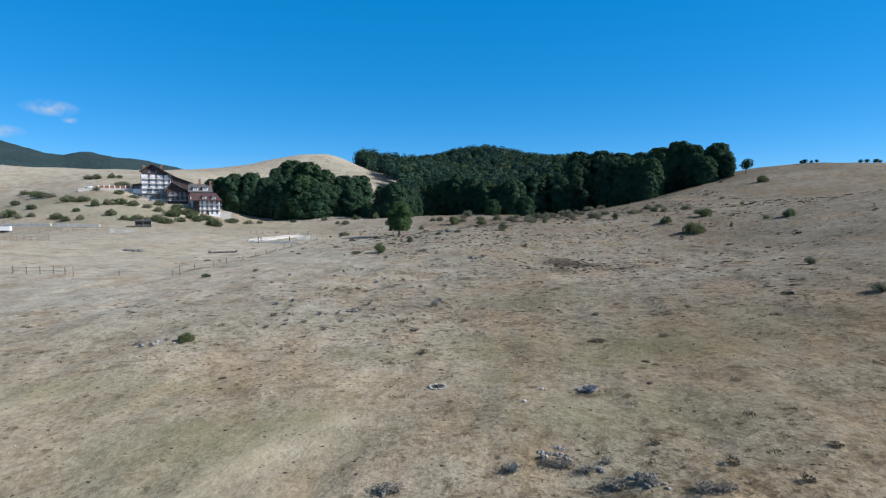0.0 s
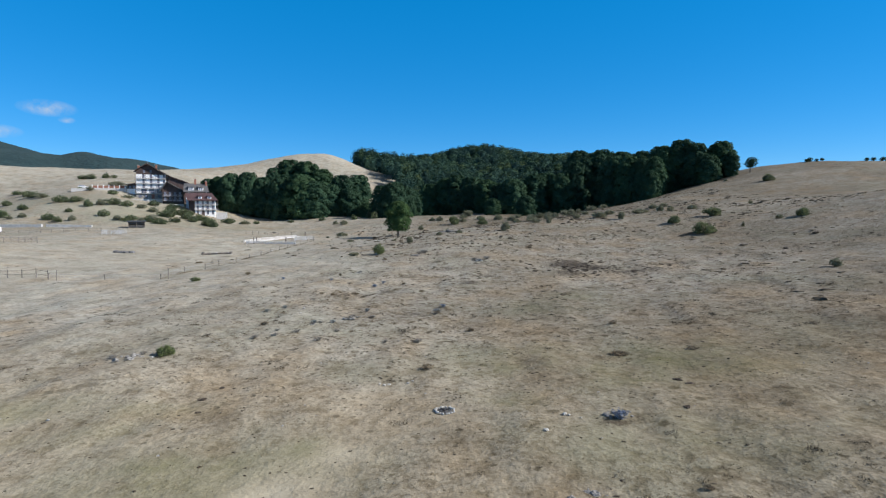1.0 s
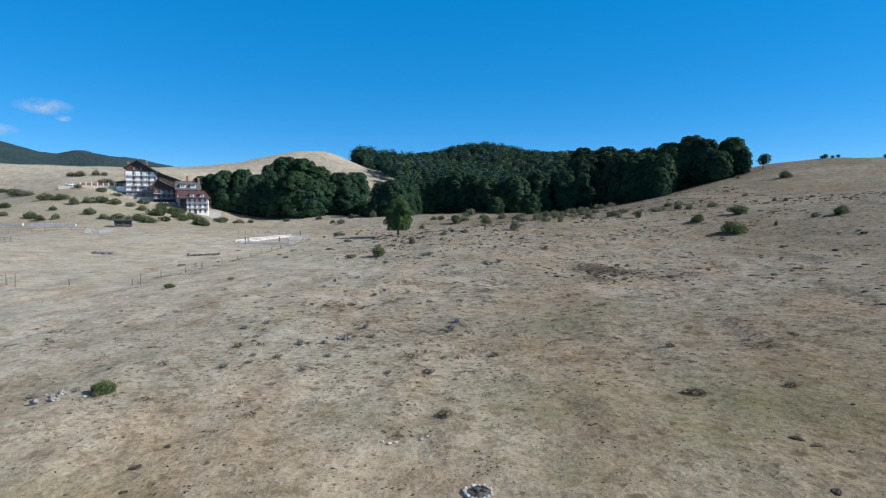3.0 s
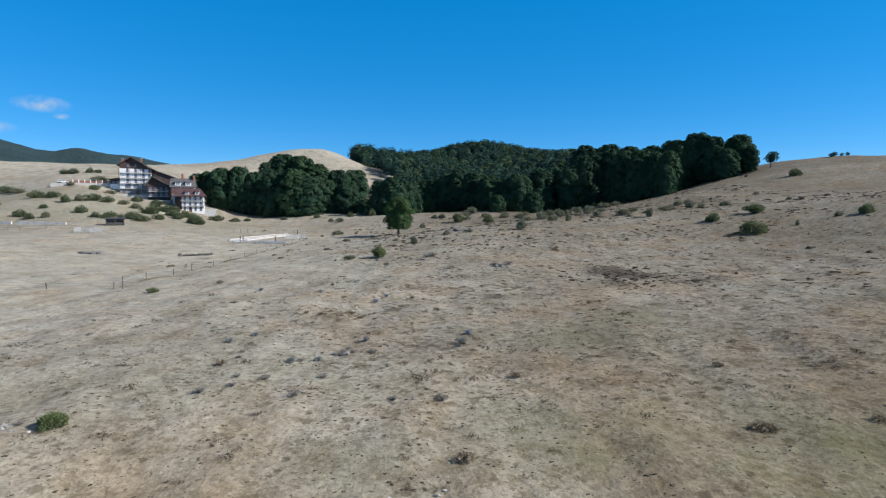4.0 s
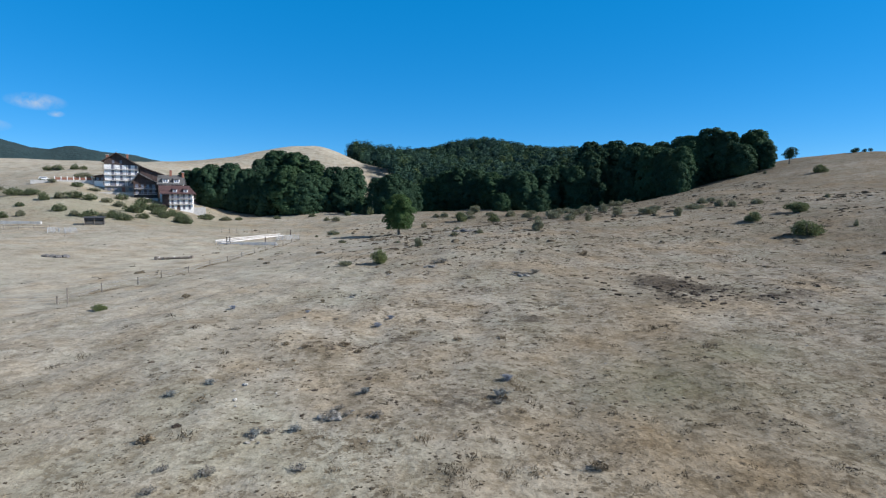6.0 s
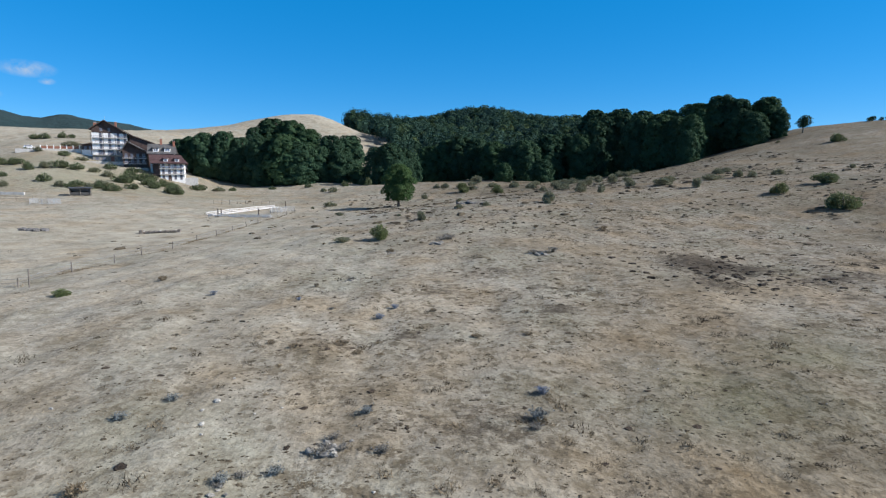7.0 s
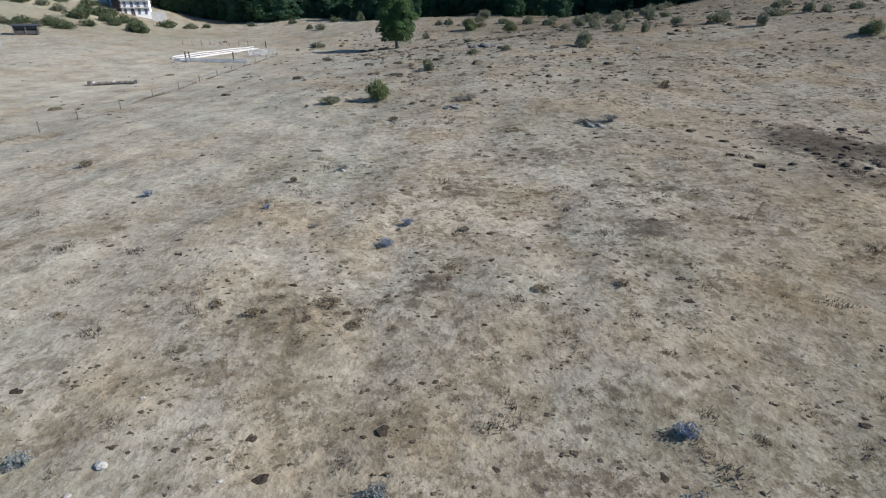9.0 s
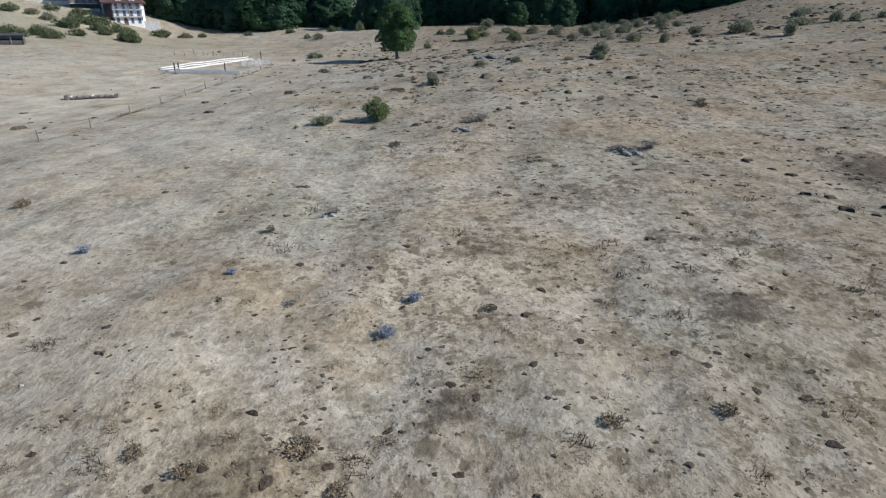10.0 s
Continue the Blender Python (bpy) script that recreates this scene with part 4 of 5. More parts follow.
for x, y, w in (((-2.0, 56.5, 0.9), (-1.3, 56.6, 0.5), (0.1, 56.1, 0.7), (-4.6, 55.4, 0.55), (-2.7, 74.4, 0.5), (-1.5, 82.7, 0.7), (7.6, 22.6, 0.8), (8.2, 22.3, 0.9), (10.0, 22.0, 0.6), (10.7, 19.8, 1.0), (12.4, 18.6, 0.9), (13.1, 18.4, 0.8), (0.3, 21.9, 0.8), (0.9, 21.7, 0.7), (8.9, 21.6, 0.7), (9.5, 20.0, 0.9), (16.2, 90, 1.1), (17.0, 89.5, 0.9), (18.3, 89.7, 1.2), (9.3, 99.5, 1.4), (8.4, 99.2, 1.1), (-18.8, 46.7, 0.7), (-16.7, 46.8, 0.5), (3.6, 47.2, 0.80))
    + ((-5.2, 54.8, 0.45), (-8.0, 52.2, 0.50), (-7.9, 50.6, 0.55), (-9.4, 49.9, 0.70), (-1.7, 57.6, 0.60), (1.1, 47.7, 0.50), (-2.9, 51.8, 0.70), (-4.3, 48.9, 0.70), (-6.3, 51.8, 0.70), (6.2, 57.1, 0.60))):
    tagged(copy_thing(CUSHIONS[int(rng.integers(2))], placed(x, y, rng.uniform(0, 6.28), (w / 0.62, w / 0.62, w / 0.8))), "grey spiny cushion plant on the stony turf", "cushion plant", "grey cushion plants")
for kind in BLUE + CUSHIONS:
    for ob in list(kind.children):
        bpy.data.objects.remove(ob)
    bpy.data.objects.remove(kind)


def dung_pat(seed):
    """A dried flat pat, 1 m across before scaling, with a raised uneven rim and folds."""
    rng = np.random.default_rng(seed)
    bm = bmesh.new()
    ph = rng.uniform(0, 6.28, 4)
    rings = []
    for r, z in ((0.10, 0.10), (0.22, 0.13), (0.33, 0.08), (0.42, 0.10), (0.50, 0.03), (0.54, -0.04)):
        ring = []
        for k in range(18):
            a = k / 18 * 2 * math.pi
            q = r * (1 + 0.15 * math.sin(2 * a + ph[0]) + 0.12 * math.sin(3 * a + ph[1]) + 0.08 * math.sin(5 * a + ph[2]) + rng.uniform(-0.07, 0.07))
            ring.append(bm.verts.new((q * math.cos(a), q * math.sin(a), z * (1 + 0.3 * math.sin(2 * a + ph[3] + r * 9)) + rng.uniform(-0.025, 0.025) * (r < 0.5))))
        rings.append(ring)
    for lo, hi in zip(rings, rings[1:]):
        for k in range(18):
            bm.faces.new((lo[k], hi[k], hi[(k + 1) % 18], lo[(k + 1) % 18]))
    bm.faces.new(rings[0])
    bmesh.ops.recalc_face_normals(bm, faces=bm.faces)
    return part("dung_pat", bm, DUNG)


PATS = [dung_pat(110 + k) for k in range(4)]
PAT_ROWS = [(6.4, 70.8, 0.31), (5.4, 70.2, 0.27), (4.6, 69.8, 0.29), (9.0, 69.8, 0.30), (9.5, 69.1, 0.39), (9.3, 70.8, 0.22), (11.0, 69.3, 0.23), (10.3, 67.9, 0.37), (11.4, 67.4, 0.39), (11.4, 66.8, 0.32), (10.8, 65.8, 0.35), (7.4, 65.9, 0.18),
            (14.4, 72.7, 0.32), (16.7, 70.7, 0.26), (2.1, 69.4, 0.34), (2.7, 68.8, 0.36), (1.8, 66.4, 0.31)]
PAT_ROWS += [(6.2, 74.1, 0.40), (7.7, 71.3, 0.29), (6.9, 74.3, 0.21), (-3.1, 68.9, 0.35), (-1.2, 67.1, 0.37), (0.3, 68.0, 0.28), (-3.9, 67.2, 0.28), (-2.5, 66.7, 0.42), (-5.0, 66.9, 0.29), (-5.1, 74.7, 0.31), (-2.7, 73.6, 0.23), (-6.8, 74.3, 0.26), (-12.9, 77.9, 0.30), (-9.9, 73.0, 0.17),
             (-11.4, 74.1, 0.36), (-11.1, 75.0, 0.23), (-5.5, 69.4, 0.18), (0.1, 76.4, 0.30)]
PAT_ROWS += [(-3.8, 73.7, 0.23), (1.1, 73.7, 0.31), (1.7, 71.1, 0.24), (-2.6, 77.3, 0.36), (-0.2, 61.4, 0.43), (-3.5, 61.7, 0.35), (-3.1, 60.4, 0.40), (-3.4, 57.2, 0.36), (-8.8, 56.4, 0.55), (1.0, 63.1, 0.20), (1.4, 63.1, 0.26), (9.8, 61.6, 0.25), (12.3, 59.8, 0.36), (4.9, 60.5, 0.22),
             (6.3, 60.1, 0.27), (9.8, 56.7, 0.40), (12.4, 56.2, 0.49), (7.8, 54.4, 0.31)]
PAT_ROWS += [(11.8, 64.8, 0.33), (10.7, 58.4, 0.26), (-10.1, 64.1, 0.41), (-13.2, 65.7, 0.43), (-10.0, 38.1, 0.6), (-9.7, 36.1, 0.4), (-9.4, 39.9, 0.4), (-11.1, 41.5, 0.24), (18.4, 34.7, 0.6), (18.7, 33.9, 0.5), (16.5, 30.6, 0.5)]
scatter = np.random.default_rng(17)
for _ in range(36):
    PAT_ROWS.append((scatter.normal(4, 13), scatter.uniform(44, 98), scatter.uniform(0.16, 0.36)))
for x, y, w in PAT_ROWS:
    ob = copy_thing(PATS[int(scatter.integers(4))], placed(x, y, scatter.uniform(0, 6.28), (w * 0.88, w * scatter.uniform(0.6, 0.9), w * 0.5)))
    tagged(ob, "dried dark brown dung pat on the turf", "dung pat", "dung pats")
for ob in PATS:
    bpy.data.objects.remove(ob)


def stone(seed):
    bm = bmesh.new()
    lump(bm, (0, 0, 0.2), (0.5, 0.42, 0.34), 0.35, random.Random(seed), 2)
    return part("stone", bm, LIMESTONE)


STONES = [stone(s) for s in range(4)]
for x, y, w in ((-6.8, 61.1, 0.30), (-6.9, 59.1, 0.24), (-7.2, 60.3, 0.18), (-6.7, 58.3, 0.14), (-4.0, 60.4, 0.12), (-5.0, 59.8, 0.10), (8.4, 29.3, 0.28), (10.2, 31.1, 0.2), (10.0, 31.2, 0.28), (10.7, 30.7, 0.14), (0.8, 38.2, 0.22), (0.5, 38.4, 0.18), (1.1, 38.3, 0.2), (2.3, 38.4, 0.2), (2.6, 38.6, 0.16), (-17.2, 46.4, 0.24),
                (-15.8, 45.9, 0.22), (-18.3, 46.9, 0.2), (-17.6, 36.2, 0.2), (3.2, 36.4, 0.14), (36, 122, 0.5)):
    tagged(copy_thing(STONES[int(scatter.integers(4))], placed(x, y, scatter.uniform(0, 6.28), (w, w, w * 0.8))), "small pale limestone on the turf", "stone", "loose stones")


def fire_ring():
    """A ring of pale stones round old ash and charred sticks."""
    ring = empty("campfire_ring", placed(4.0, 33.5), "ring of pale stones round a cold campfire", "campfire")
    for k in range(20):
        a = k / 20 * 2 * math.pi + scatter.uniform(-0.06, 0.06)
        r = 0.52 + scatter.uniform(-0.04, 0.05)
        ob = new("stone", STONES[k % 4].data)
        ob.parent = ring
        w = scatter.uniform(0.13, 0.2)
        ob.matrix_basis = Matrix.LocRotScale((r * math.cos(a), r * math.sin(a), 0.0), Euler((0, 0, scatter.uniform(0, 6.28))), (w, w, w))
    bm = bmesh.new()
    lump(bm, (0, 0, -0.02), (0.46, 0.46, 0.07), 0.25, random.Random(4), 3)
    part("ash", bm, ASH, ring, "grey-black heap of ash")
    for k in range(6):
        a, r = scatter.uniform(0, 6.28), scatter.uniform(0.05, 0.2)
        c = Vector((r * math.cos(a), r * math.sin(a), 0.07))
        d = Vector((math.cos(a * 3), math.sin(a * 3), 0.1)) * 0.16
        part("charred_stick", limb(bmesh.new(), c - d, c + d, 0.025, 0.018, 6), CHARCOAL, ring, "black charred stick")


fire_ring()
for ob in STONES:
    bpy.data.objects.remove(ob)

def outcrop(x, y, wide, count, seed, material, label):
    """A low heap of weathered stones that stick out of the turf."""
    rng = random.Random(seed)
    heap = empty("rock_outcrop", placed(x, y, rng.uniform(0, 6.28)), label, "rock outcrop", "rock outcrops")
    for k in range(count):
        a, o = k * 2.4 + rng.uniform(-0.4, 0.4), wide * 0.72 * math.sqrt(k / count)
        s = wide * rng.uniform(0.07, 0.19) * (1.3 - 0.7 * k / count)
        bm = bmesh.new()
        lump(bm, (0, 0, 0), (s, s * rng.uniform(0.6, 0.95), s * rng.uniform(0.35, 0.6)), 0.6, rng, 2)
        for v in bm.verts:
            v.co.z = round(v.co.z / (s * 0.22)) * s * 0.22 * 0.5 + v.co.z * 0.5
        ob = part("rock", bm, material, heap)
        ob.matrix_basis = Matrix.LocRotScale((o * math.cos(a), o * math.sin(a) * 0.7, s * 0.08), Euler((rng.uniform(-0.3, 0.3), rng.uniform(-0.3, 0.3), rng.uniform(0, 6.28))), None)


for n, (x, y, w, count) in enumerate(((8.2, 23.4, 1.5, 14), (10.8, 19.8, 1.2, 11), (12.7, 30.6, 1.2, 8), (9.5, 21.6, 0.9, 6), (12.8, 18.8, 0.7, 5), (0.6, 22.0, 0.9, 6), (16.8, 89.5, 1.8, 16), (7.6, 97.2, 1.8, 9), (2.3, 93.2, 1.3, 6), (-1.5, 82.7, 1.0, 6), (-1.7, 56.9, 1.5, 8), (-5.2, 54.6, 0.8, 5), (-17.4, 46.0, 1.6, 8))):
    outcrop(x, y, w, count, 300 + n, LICHEN_ROCK, "low outcrop of lichen-grey limestone in the turf")
outcrop(19.4, 138.0, 4.2, 12, 330, GREY_ROCK, "heap of dark grey boulders on the pasture")


def clods(name, label, count, seed, area, low, high, where, material, rise=0.4):
    """Many small flat dark lumps: broken dung, clods and tiny dead plants."""
    rng = np.random.default_rng(seed)
    x, y = rng.uniform(area[0], area[2], count), rng.uniform(area[1], area[3], count)
    keep = rng.uniform(0, 1, count) < where(x, y)
    x, y = x[keep], y[keep]
    n, sides = len(x), 8
    size = np.clip(rng.lognormal(math.log(low * 0.85), 0.7, n), low * 0.35, high * 1.2)
    z, turn = land(x, y), rng.uniform(0, 6.28, n)
    rim = []
    for k in range(sides):
        a = turn + k / sides * 2 * np.pi
        r = size * rng.uniform(0.35, 1.6, n)
        rim.append(np.stack([x + r * np.cos(a), y + r * np.sin(a) * 0.8, z - 0.02], 1))
    high = size * rng.uniform(0.6, 1.2, n) * rise
    top = np.stack([x + size * 0.1, y, z + high], 1)
    ring = [np.stack([x + (v[:, 0] - x) * f, y + (v[:, 1] - y) * f, z + high * g], 1) for v, f, g in ((v, rng.uniform(0.55, 0.8, n), rng.uniform(0.6, 0.95, n)) for v in rim)]
    tris = []
    for k in range(sides):
        q = (k + 1) % sides
        tris += [np.stack([rim[k], rim[q], ring[q]], 1), np.stack([rim[k], ring[q], ring[k]], 1), np.stack([ring[k], ring[q], top], 1)]
    ob = raw(name, np.stack(tris, 1).reshape(-1, 3), 3, material)
    tagged(ob, label, "clods", kind="stuff")


# ---------------- dry grass ----------------
def blades(name, label, count, seed, area, tall, per, spread, width, material, where=None, cluster=0):
    """Tufts of thin blades over an area of the pasture."""
    rng = np.random.default_rng(seed)
    x, y = rng.uniform(area[0], area[2], count), rng.uniform(area[1], area[3], count)
    if where is not None:
        keep = rng.uniform(0, 1, count) < where(x, y)
        x, y = x[keep], y[keep]
    if cluster:
        x, y = (np.repeat(v, cluster) + rng.normal(0, 0.24, len(v) * cluster) for v in (x, y))
    z = land(x, y) - 0.02
    size = np.clip(rng.lognormal(-0.25, 0.4, len(x)), 0.4, 1.7)
    tris = []
    for _ in range(per):
        a, b = rng.uniform(0, 2 * np.pi, len(x)), rng.uniform(0, 2 * np.pi, len(x))
        o = spread * size * np.sqrt(rng.uniform(0, 1, len(x)))
        base = np.stack([x + o * np.cos(b), y + o * np.sin(b), z], 1)
        h = tall * size * rng.uniform(0.6, 1.2, len(x))
        lean = np.stack([np.cos(b) * h * 0.7, np.sin(b) * h * 0.7, h], 1)
        side = np.stack([np.cos(a), np.sin(a), 0 * a], 1) * (width * size)[:, None]
        tris.append(np.stack([base - side, base + side, base + lean], 1))
    ob = raw(name, np.concatenate(tris), 3, material)
    tagged(ob, label, "grass", kind="stuff")


def mounds(label, count, seed, area, low, high, where, twigs=70, material=TUSSOCK):
    """Low fuzzy clumps of dead thistles and thyme: short twigs crowding round each middle."""
    rng = np.random.default_rng(seed)
    x, y = rng.uniform(area[0], area[2], count), rng.uniform(area[1], area[3], count)
    keep = rng.uniform(0, 1, count) < where(x, y)
    x, y = x[keep], y[keep]
    n = len(x)
    s = np.clip(rng.lognormal(math.log(low), 0.45, n), low * 0.5, high)
    long, turn = rng.uniform(0.9, 1.9, n), rng.uniform(0, 3.14, n)
    tris = []
    for _ in range(twigs):
        u, v = rng.normal(0, 0.5, n) * s * long, rng.normal(0, 0.5, n) * s
        bx, by = x + u * np.cos(turn) - v * np.sin(turn), y + u * np.sin(turn) + v * np.cos(turn)
        base = np.stack([bx, by, land(bx, by) - 0.02], 1)
        out = np.exp(-(u**2 / long**2 + v**2) / (s**2) * 0.9)
        a = rng.uniform(0, 2 * np.pi, n)
        tip = np.stack([np.cos(a) * 0.5, np.sin(a) * 0.5, 0.20 + 0.45 * out], 1) * (s * rng.uniform(0.25, 0.85, n))[:, None]
        side = np.stack([-np.sin(a), np.cos(a), 0 * a], 1) * (s * rng.uniform(0.022, 0.055, n))[:, None]
        tris.append(np.stack([base - side, base + side, base + tip], 1))
    ob = raw("dead_clumps", np.concatenate(tris), 3, material)
    tagged(ob, label, "dry plants", kind="stuff")


def mottled(length, seed, low, high):
    return lambda x, y: np.clip((waves(x, y, length, seed) - low) / (high - low), 0.05, 1)


def trodden(length, seed, low, high):
    """As mottled, but sparse on the clean pale meadow west of the herd's ground."""
    def share(x, y):
        clean = np.clip((y - 66) / 10, 0, 1) * np.clip((2 - x - 3 * waves(x, y, 14.0, 48)) / 14, 0, 0.88)
        return np.clip((waves(x, y, length, seed) - low) / (high - low), 0.05, 1) * (1 - clean)

    return share


blades("dry_grass", "short straw-coloured dry grass", 34000, 31, (-30, 12, 34, 92), 0.06, 4, 0.07, 0.009, STRAW, mottled(6, 12, -0.8, 0.6))


def herd_ground(x, y):
    return np.clip(np.exp(-(((x - 7) / 22) ** 2) - ((y - 78) / 24) ** 2) * (0.7 + 0.5 * waves(x, y, 7.0, 41)), 0.0, 1)


clods("clods", "small dark clods and dung crumbs on the trampled turf", 4200, 51, (-35, 40, 50, 125), 0.035, 0.075, herd_ground, DUNG, 0.25)
clods("clods", "few small dark clods on the smooth turf", 3500, 52, (-30, 12, 42, 60), 0.04, 0.08, mottled(9, 42, 0.0, 1.6), DUNG)
clods("clods", "dark clods on the far pasture", 7000, 53, (-80, 100, 130, 240), 0.16, 0.5, trodden(15, 43, 0.1, 1.5), TUSSOCK)


def along_fence(x, y):
    line = [(-31.1, 90.6), (-28.6, 104), (-27.7, 109.5), (-26.2, 116.1), (-24.5, 132.1), (-23.2, 149.4), (-20.7, 172), (-18.7, 189.3)]
    near = np.full(len(x), 99.0)
    for (ax, ay), (bx, by) in zip(line, line[1:]):
        u = np.clip(((x - ax) * (bx - ax) + (y - ay) * (by - ay)) / ((bx - ax) ** 2 + (by - ay) ** 2), 0, 1)
        near = np.minimum(near, np.hypot(x - ax - u * (bx - ax), y - ay - u * (by - ay)))
    return np.where(near < 0.32, 0.35 + 0.6 * waves(x, y, 9.0, 47), 0.0)


blades("dry_tussocks", "rough dark grass left standing along the wire fence", 60000, 57, (-33, 90, -17, 190), 0.14, 7, 0.2, 0.02, THORN, along_fence)
clods("dead_turf", "flat dark patches of dead turf on the trampled pasture", 4600, 71, (-36, 72, 60, 118), 0.085, 0.19, trodden(10, 72, -0.9, 1.2), TUSSOCK, 0.3)
clods("dead_turf", "flat dark patches of dead turf on the farther pasture", 7500, 73, (-40, 112, 130, 235), 0.24, 0.7, trodden(14, 74, -0.7, 1.2), TUSSOCK, 0.45)
clods("dead_turf", "flat dark patches of dead turf on the hillside", 3000, 75, (40, 35, 150, 116), 0.2, 0.6, mottled(14, 76, -0.7, 1.2), TUSSOCK, 0.3)
clods("dead_turf", "few small dark patches on the near smooth turf", 900, 77, (-32, 11, 44, 72), 0.05, 0.09, mottled(8, 78, -0.5, 1.4), TUSSOCK, 0.3)
clods("clods", "dark trodden clods on the bare muddy spot", 3000, 81, (20, 66, 48, 94), 0.11, 0.3, lambda x, y: np.exp(-(((x - 30.5) / 5) ** 2) - ((y - 80.5) / 6) ** 2) + 0.4 * np.exp(-(((x - 38) / 8) ** 2) - ((y - 76) / 3) ** 2), DUNG)
clods("pebbles", "tiny pale limestone pebbles strewn over the turf", 1500, 83, (-26, 14, 30, 90), 0.022, 0.06, mottled(9, 84, -0.6, 1.2), LIMESTONE, 0.8)
def peppered(x, y):
    return np.clip(0.2 + 0.9 * waves(x, y, 3.2, 93) * np.clip(0.6 + 0.8 * waves(x, y, 11.0, 94), 0, 1), 0, 1) * np.clip(1.2 - np.hypot((x - 4) / 24, (y - 56) / 24), 0, 1)


clods("dead_turf", "tiny flat flecks of dead plants peppered over the turf", 60000, 95, (-20, 34, 30, 84), 0.045, 0.085, peppered, TUSSOCK, 0.22)
clods("dead_turf", "tiny flat dark flecks on the near turf", 9000, 96, (-24, 12, 40, 50), 0.045, 0.09, mottled(5, 97, -0.2, 1.6), TUSSOCK, 0.25)
mounds("small dark clumps of dead plants over the trampled pasture", 5200, 61, (-36, 42, 50, 118), 0.18, 0.55, trodden(9, 13, -0.9, 0.7))
def scrub_ground(x, y):
    return np.clip(np.exp(-(((x - 4.5) / 6) ** 2) - ((y - 57) / 5) ** 2) + np.exp(-(((x + 3) / 4) ** 2) - ((y - 67.5) / 4) ** 2) + 0.3 * waves(x, y, 4.0, 91), 0, 1)


clods("dead_turf", "dark broken turf on the brow of the pasture", 4500, 85, (-12, 88, 50, 148), 0.13, 0.36, lambda x, y: np.clip(np.exp(-(((x - 20) / 14) ** 2) - ((y - 116) / 18) ** 2) * (0.5 + 0.6 * waves(x, y, 8.0, 86)), 0, 1), TUSSOCK, 0.45)
mounds("small dark clumps on the grazed slope", 1500, 68, (8, 42, 36, 80), 0.12, 0.36, mottled(6, 87, -0.5, 0.8), 44)
mounds("brown dead scrub crowding a stony spot of the pasture", 1800, 67, (-12, 44, 22, 78), 0.17, 0.5, scrub_ground, 110, THORN)
mounds("few small dark clumps on the smooth turf", 620, 62, (-32, 11, 44, 44), 0.14, 0.42, mottled(8, 45, -0.6, 0.9))
mounds("many small brown tufts on the near turf", 2600, 69, (-6, 11, 46, 62), 0.09, 0.26, mottled(6, 46, -0.8, 0.9), 26)
mounds("dark clumps of dead plants on the farther pasture", 4200, 63, (-40, 112, 130, 235), 0.34, 0.9, trodden(14, 15, -0.7, 0.8), 24)
mounds("dark clumps of dead plants on the hillside", 1900, 64, (45, 40, 150, 116), 0.3, 0.9, mottled(14, 16, -0.6, 0.9), 22)
mounds("scattered dark clumps on the pale meadow", 500, 65, (-100, 60, -36, 200), 0.3, 0.8, mottled(14, 17, -0.3, 1.2), 18)
mounds("crowded dead thistles at the near stony spot", 520, 66, (3, 14, 24, 25), 0.13, 0.45, mottled(5, 18, -0.8, 0.6))


# ---------------- hotel on the slope ----------------
HOTEL = Matrix.Translation((-115.3, 296.6, 20.7)) @ Matrix.Rotation(radians(14), 4, "Z")


def house(label, x, y, z):
    return empty("hotel_wing", HOTEL @ Matrix.Translation((x, y, z)), label, "hotel wing", "wings of the hotel")


def window(parent, x, z, wide, tall, y=0.0, shutter=False):
    """A framed window in a front wall at y: reveal frame, glass, sill."""
    bm = bmesh.new()
    block(bm, x - wide / 2 - 0.09, y - 0.06, z, x - wide / 2, y + 0.04, z + tall)
    block(bm, x + wide / 2, y - 0.06, z, x + wide / 2 + 0.09, y + 0.04, z + tall)
    block(bm, x - wide / 2 - 0.09, y - 0.06, z + tall, x + wide / 2 + 0.09, y + 0.04, z + tall + 0.1)
    block(bm, x - 0.04, y - 0.05, z, x + 0.04, y + 0.03, z + tall)
    frame_part = part("window", bm, DARK_WOOD, parent, "dark framed window")
    part("pane", block(bmesh.new(), x - wide / 2, y - 0.02, z, x + wide / 2, y + 0.02, z + tall), GLASS, frame_part)
    part("sill", block(bmesh.new(), x - wide / 2 - 0.15, y - 0.14, z - 0.08, x + wide / 2 + 0.15, y + 0.02, z), CONCRETE, frame_part)


def balcony(parent, x0, x1, z, y=0.0, deep=0.85):
    """A balcony slab with posts, rails and thin balusters."""
    b = part("balcony", block(bmesh.new(), x0, y - deep, z - 0.18, x1, y - 0.003, z), CONCRETE, parent, "balcony with dark wooden railing")
    bm = bmesh.new()
    for k in range(int((x1 - x0) / 0.6) + 1):
        x = x0 + 0.04 + k * 0.6
        block(bm, x - 0.03, y - deep + 0.02, z, x + 0.03, y - deep + 0.07, z + 0.75)
    block(bm, x0, y - deep, z + 0.75, x1, y - deep + 0.1, z + 0.84)
    block(bm, x0, y - deep, z + 0.08, x1, y - deep + 0.05, z + 0.16)
    part("railing", bm, RAIL_WOOD, b)
    for x in np.linspace(x0 + 0.1, x1 - 0.1, max(2, int((x1 - x0) / 4.4) + 1)):
        part("balcony_post", block(bmesh.new(), x - 0.07, y - deep, z - 0.18, x + 0.07, y - deep + 0.14, z + 2.3), DARK_WOOD, b)


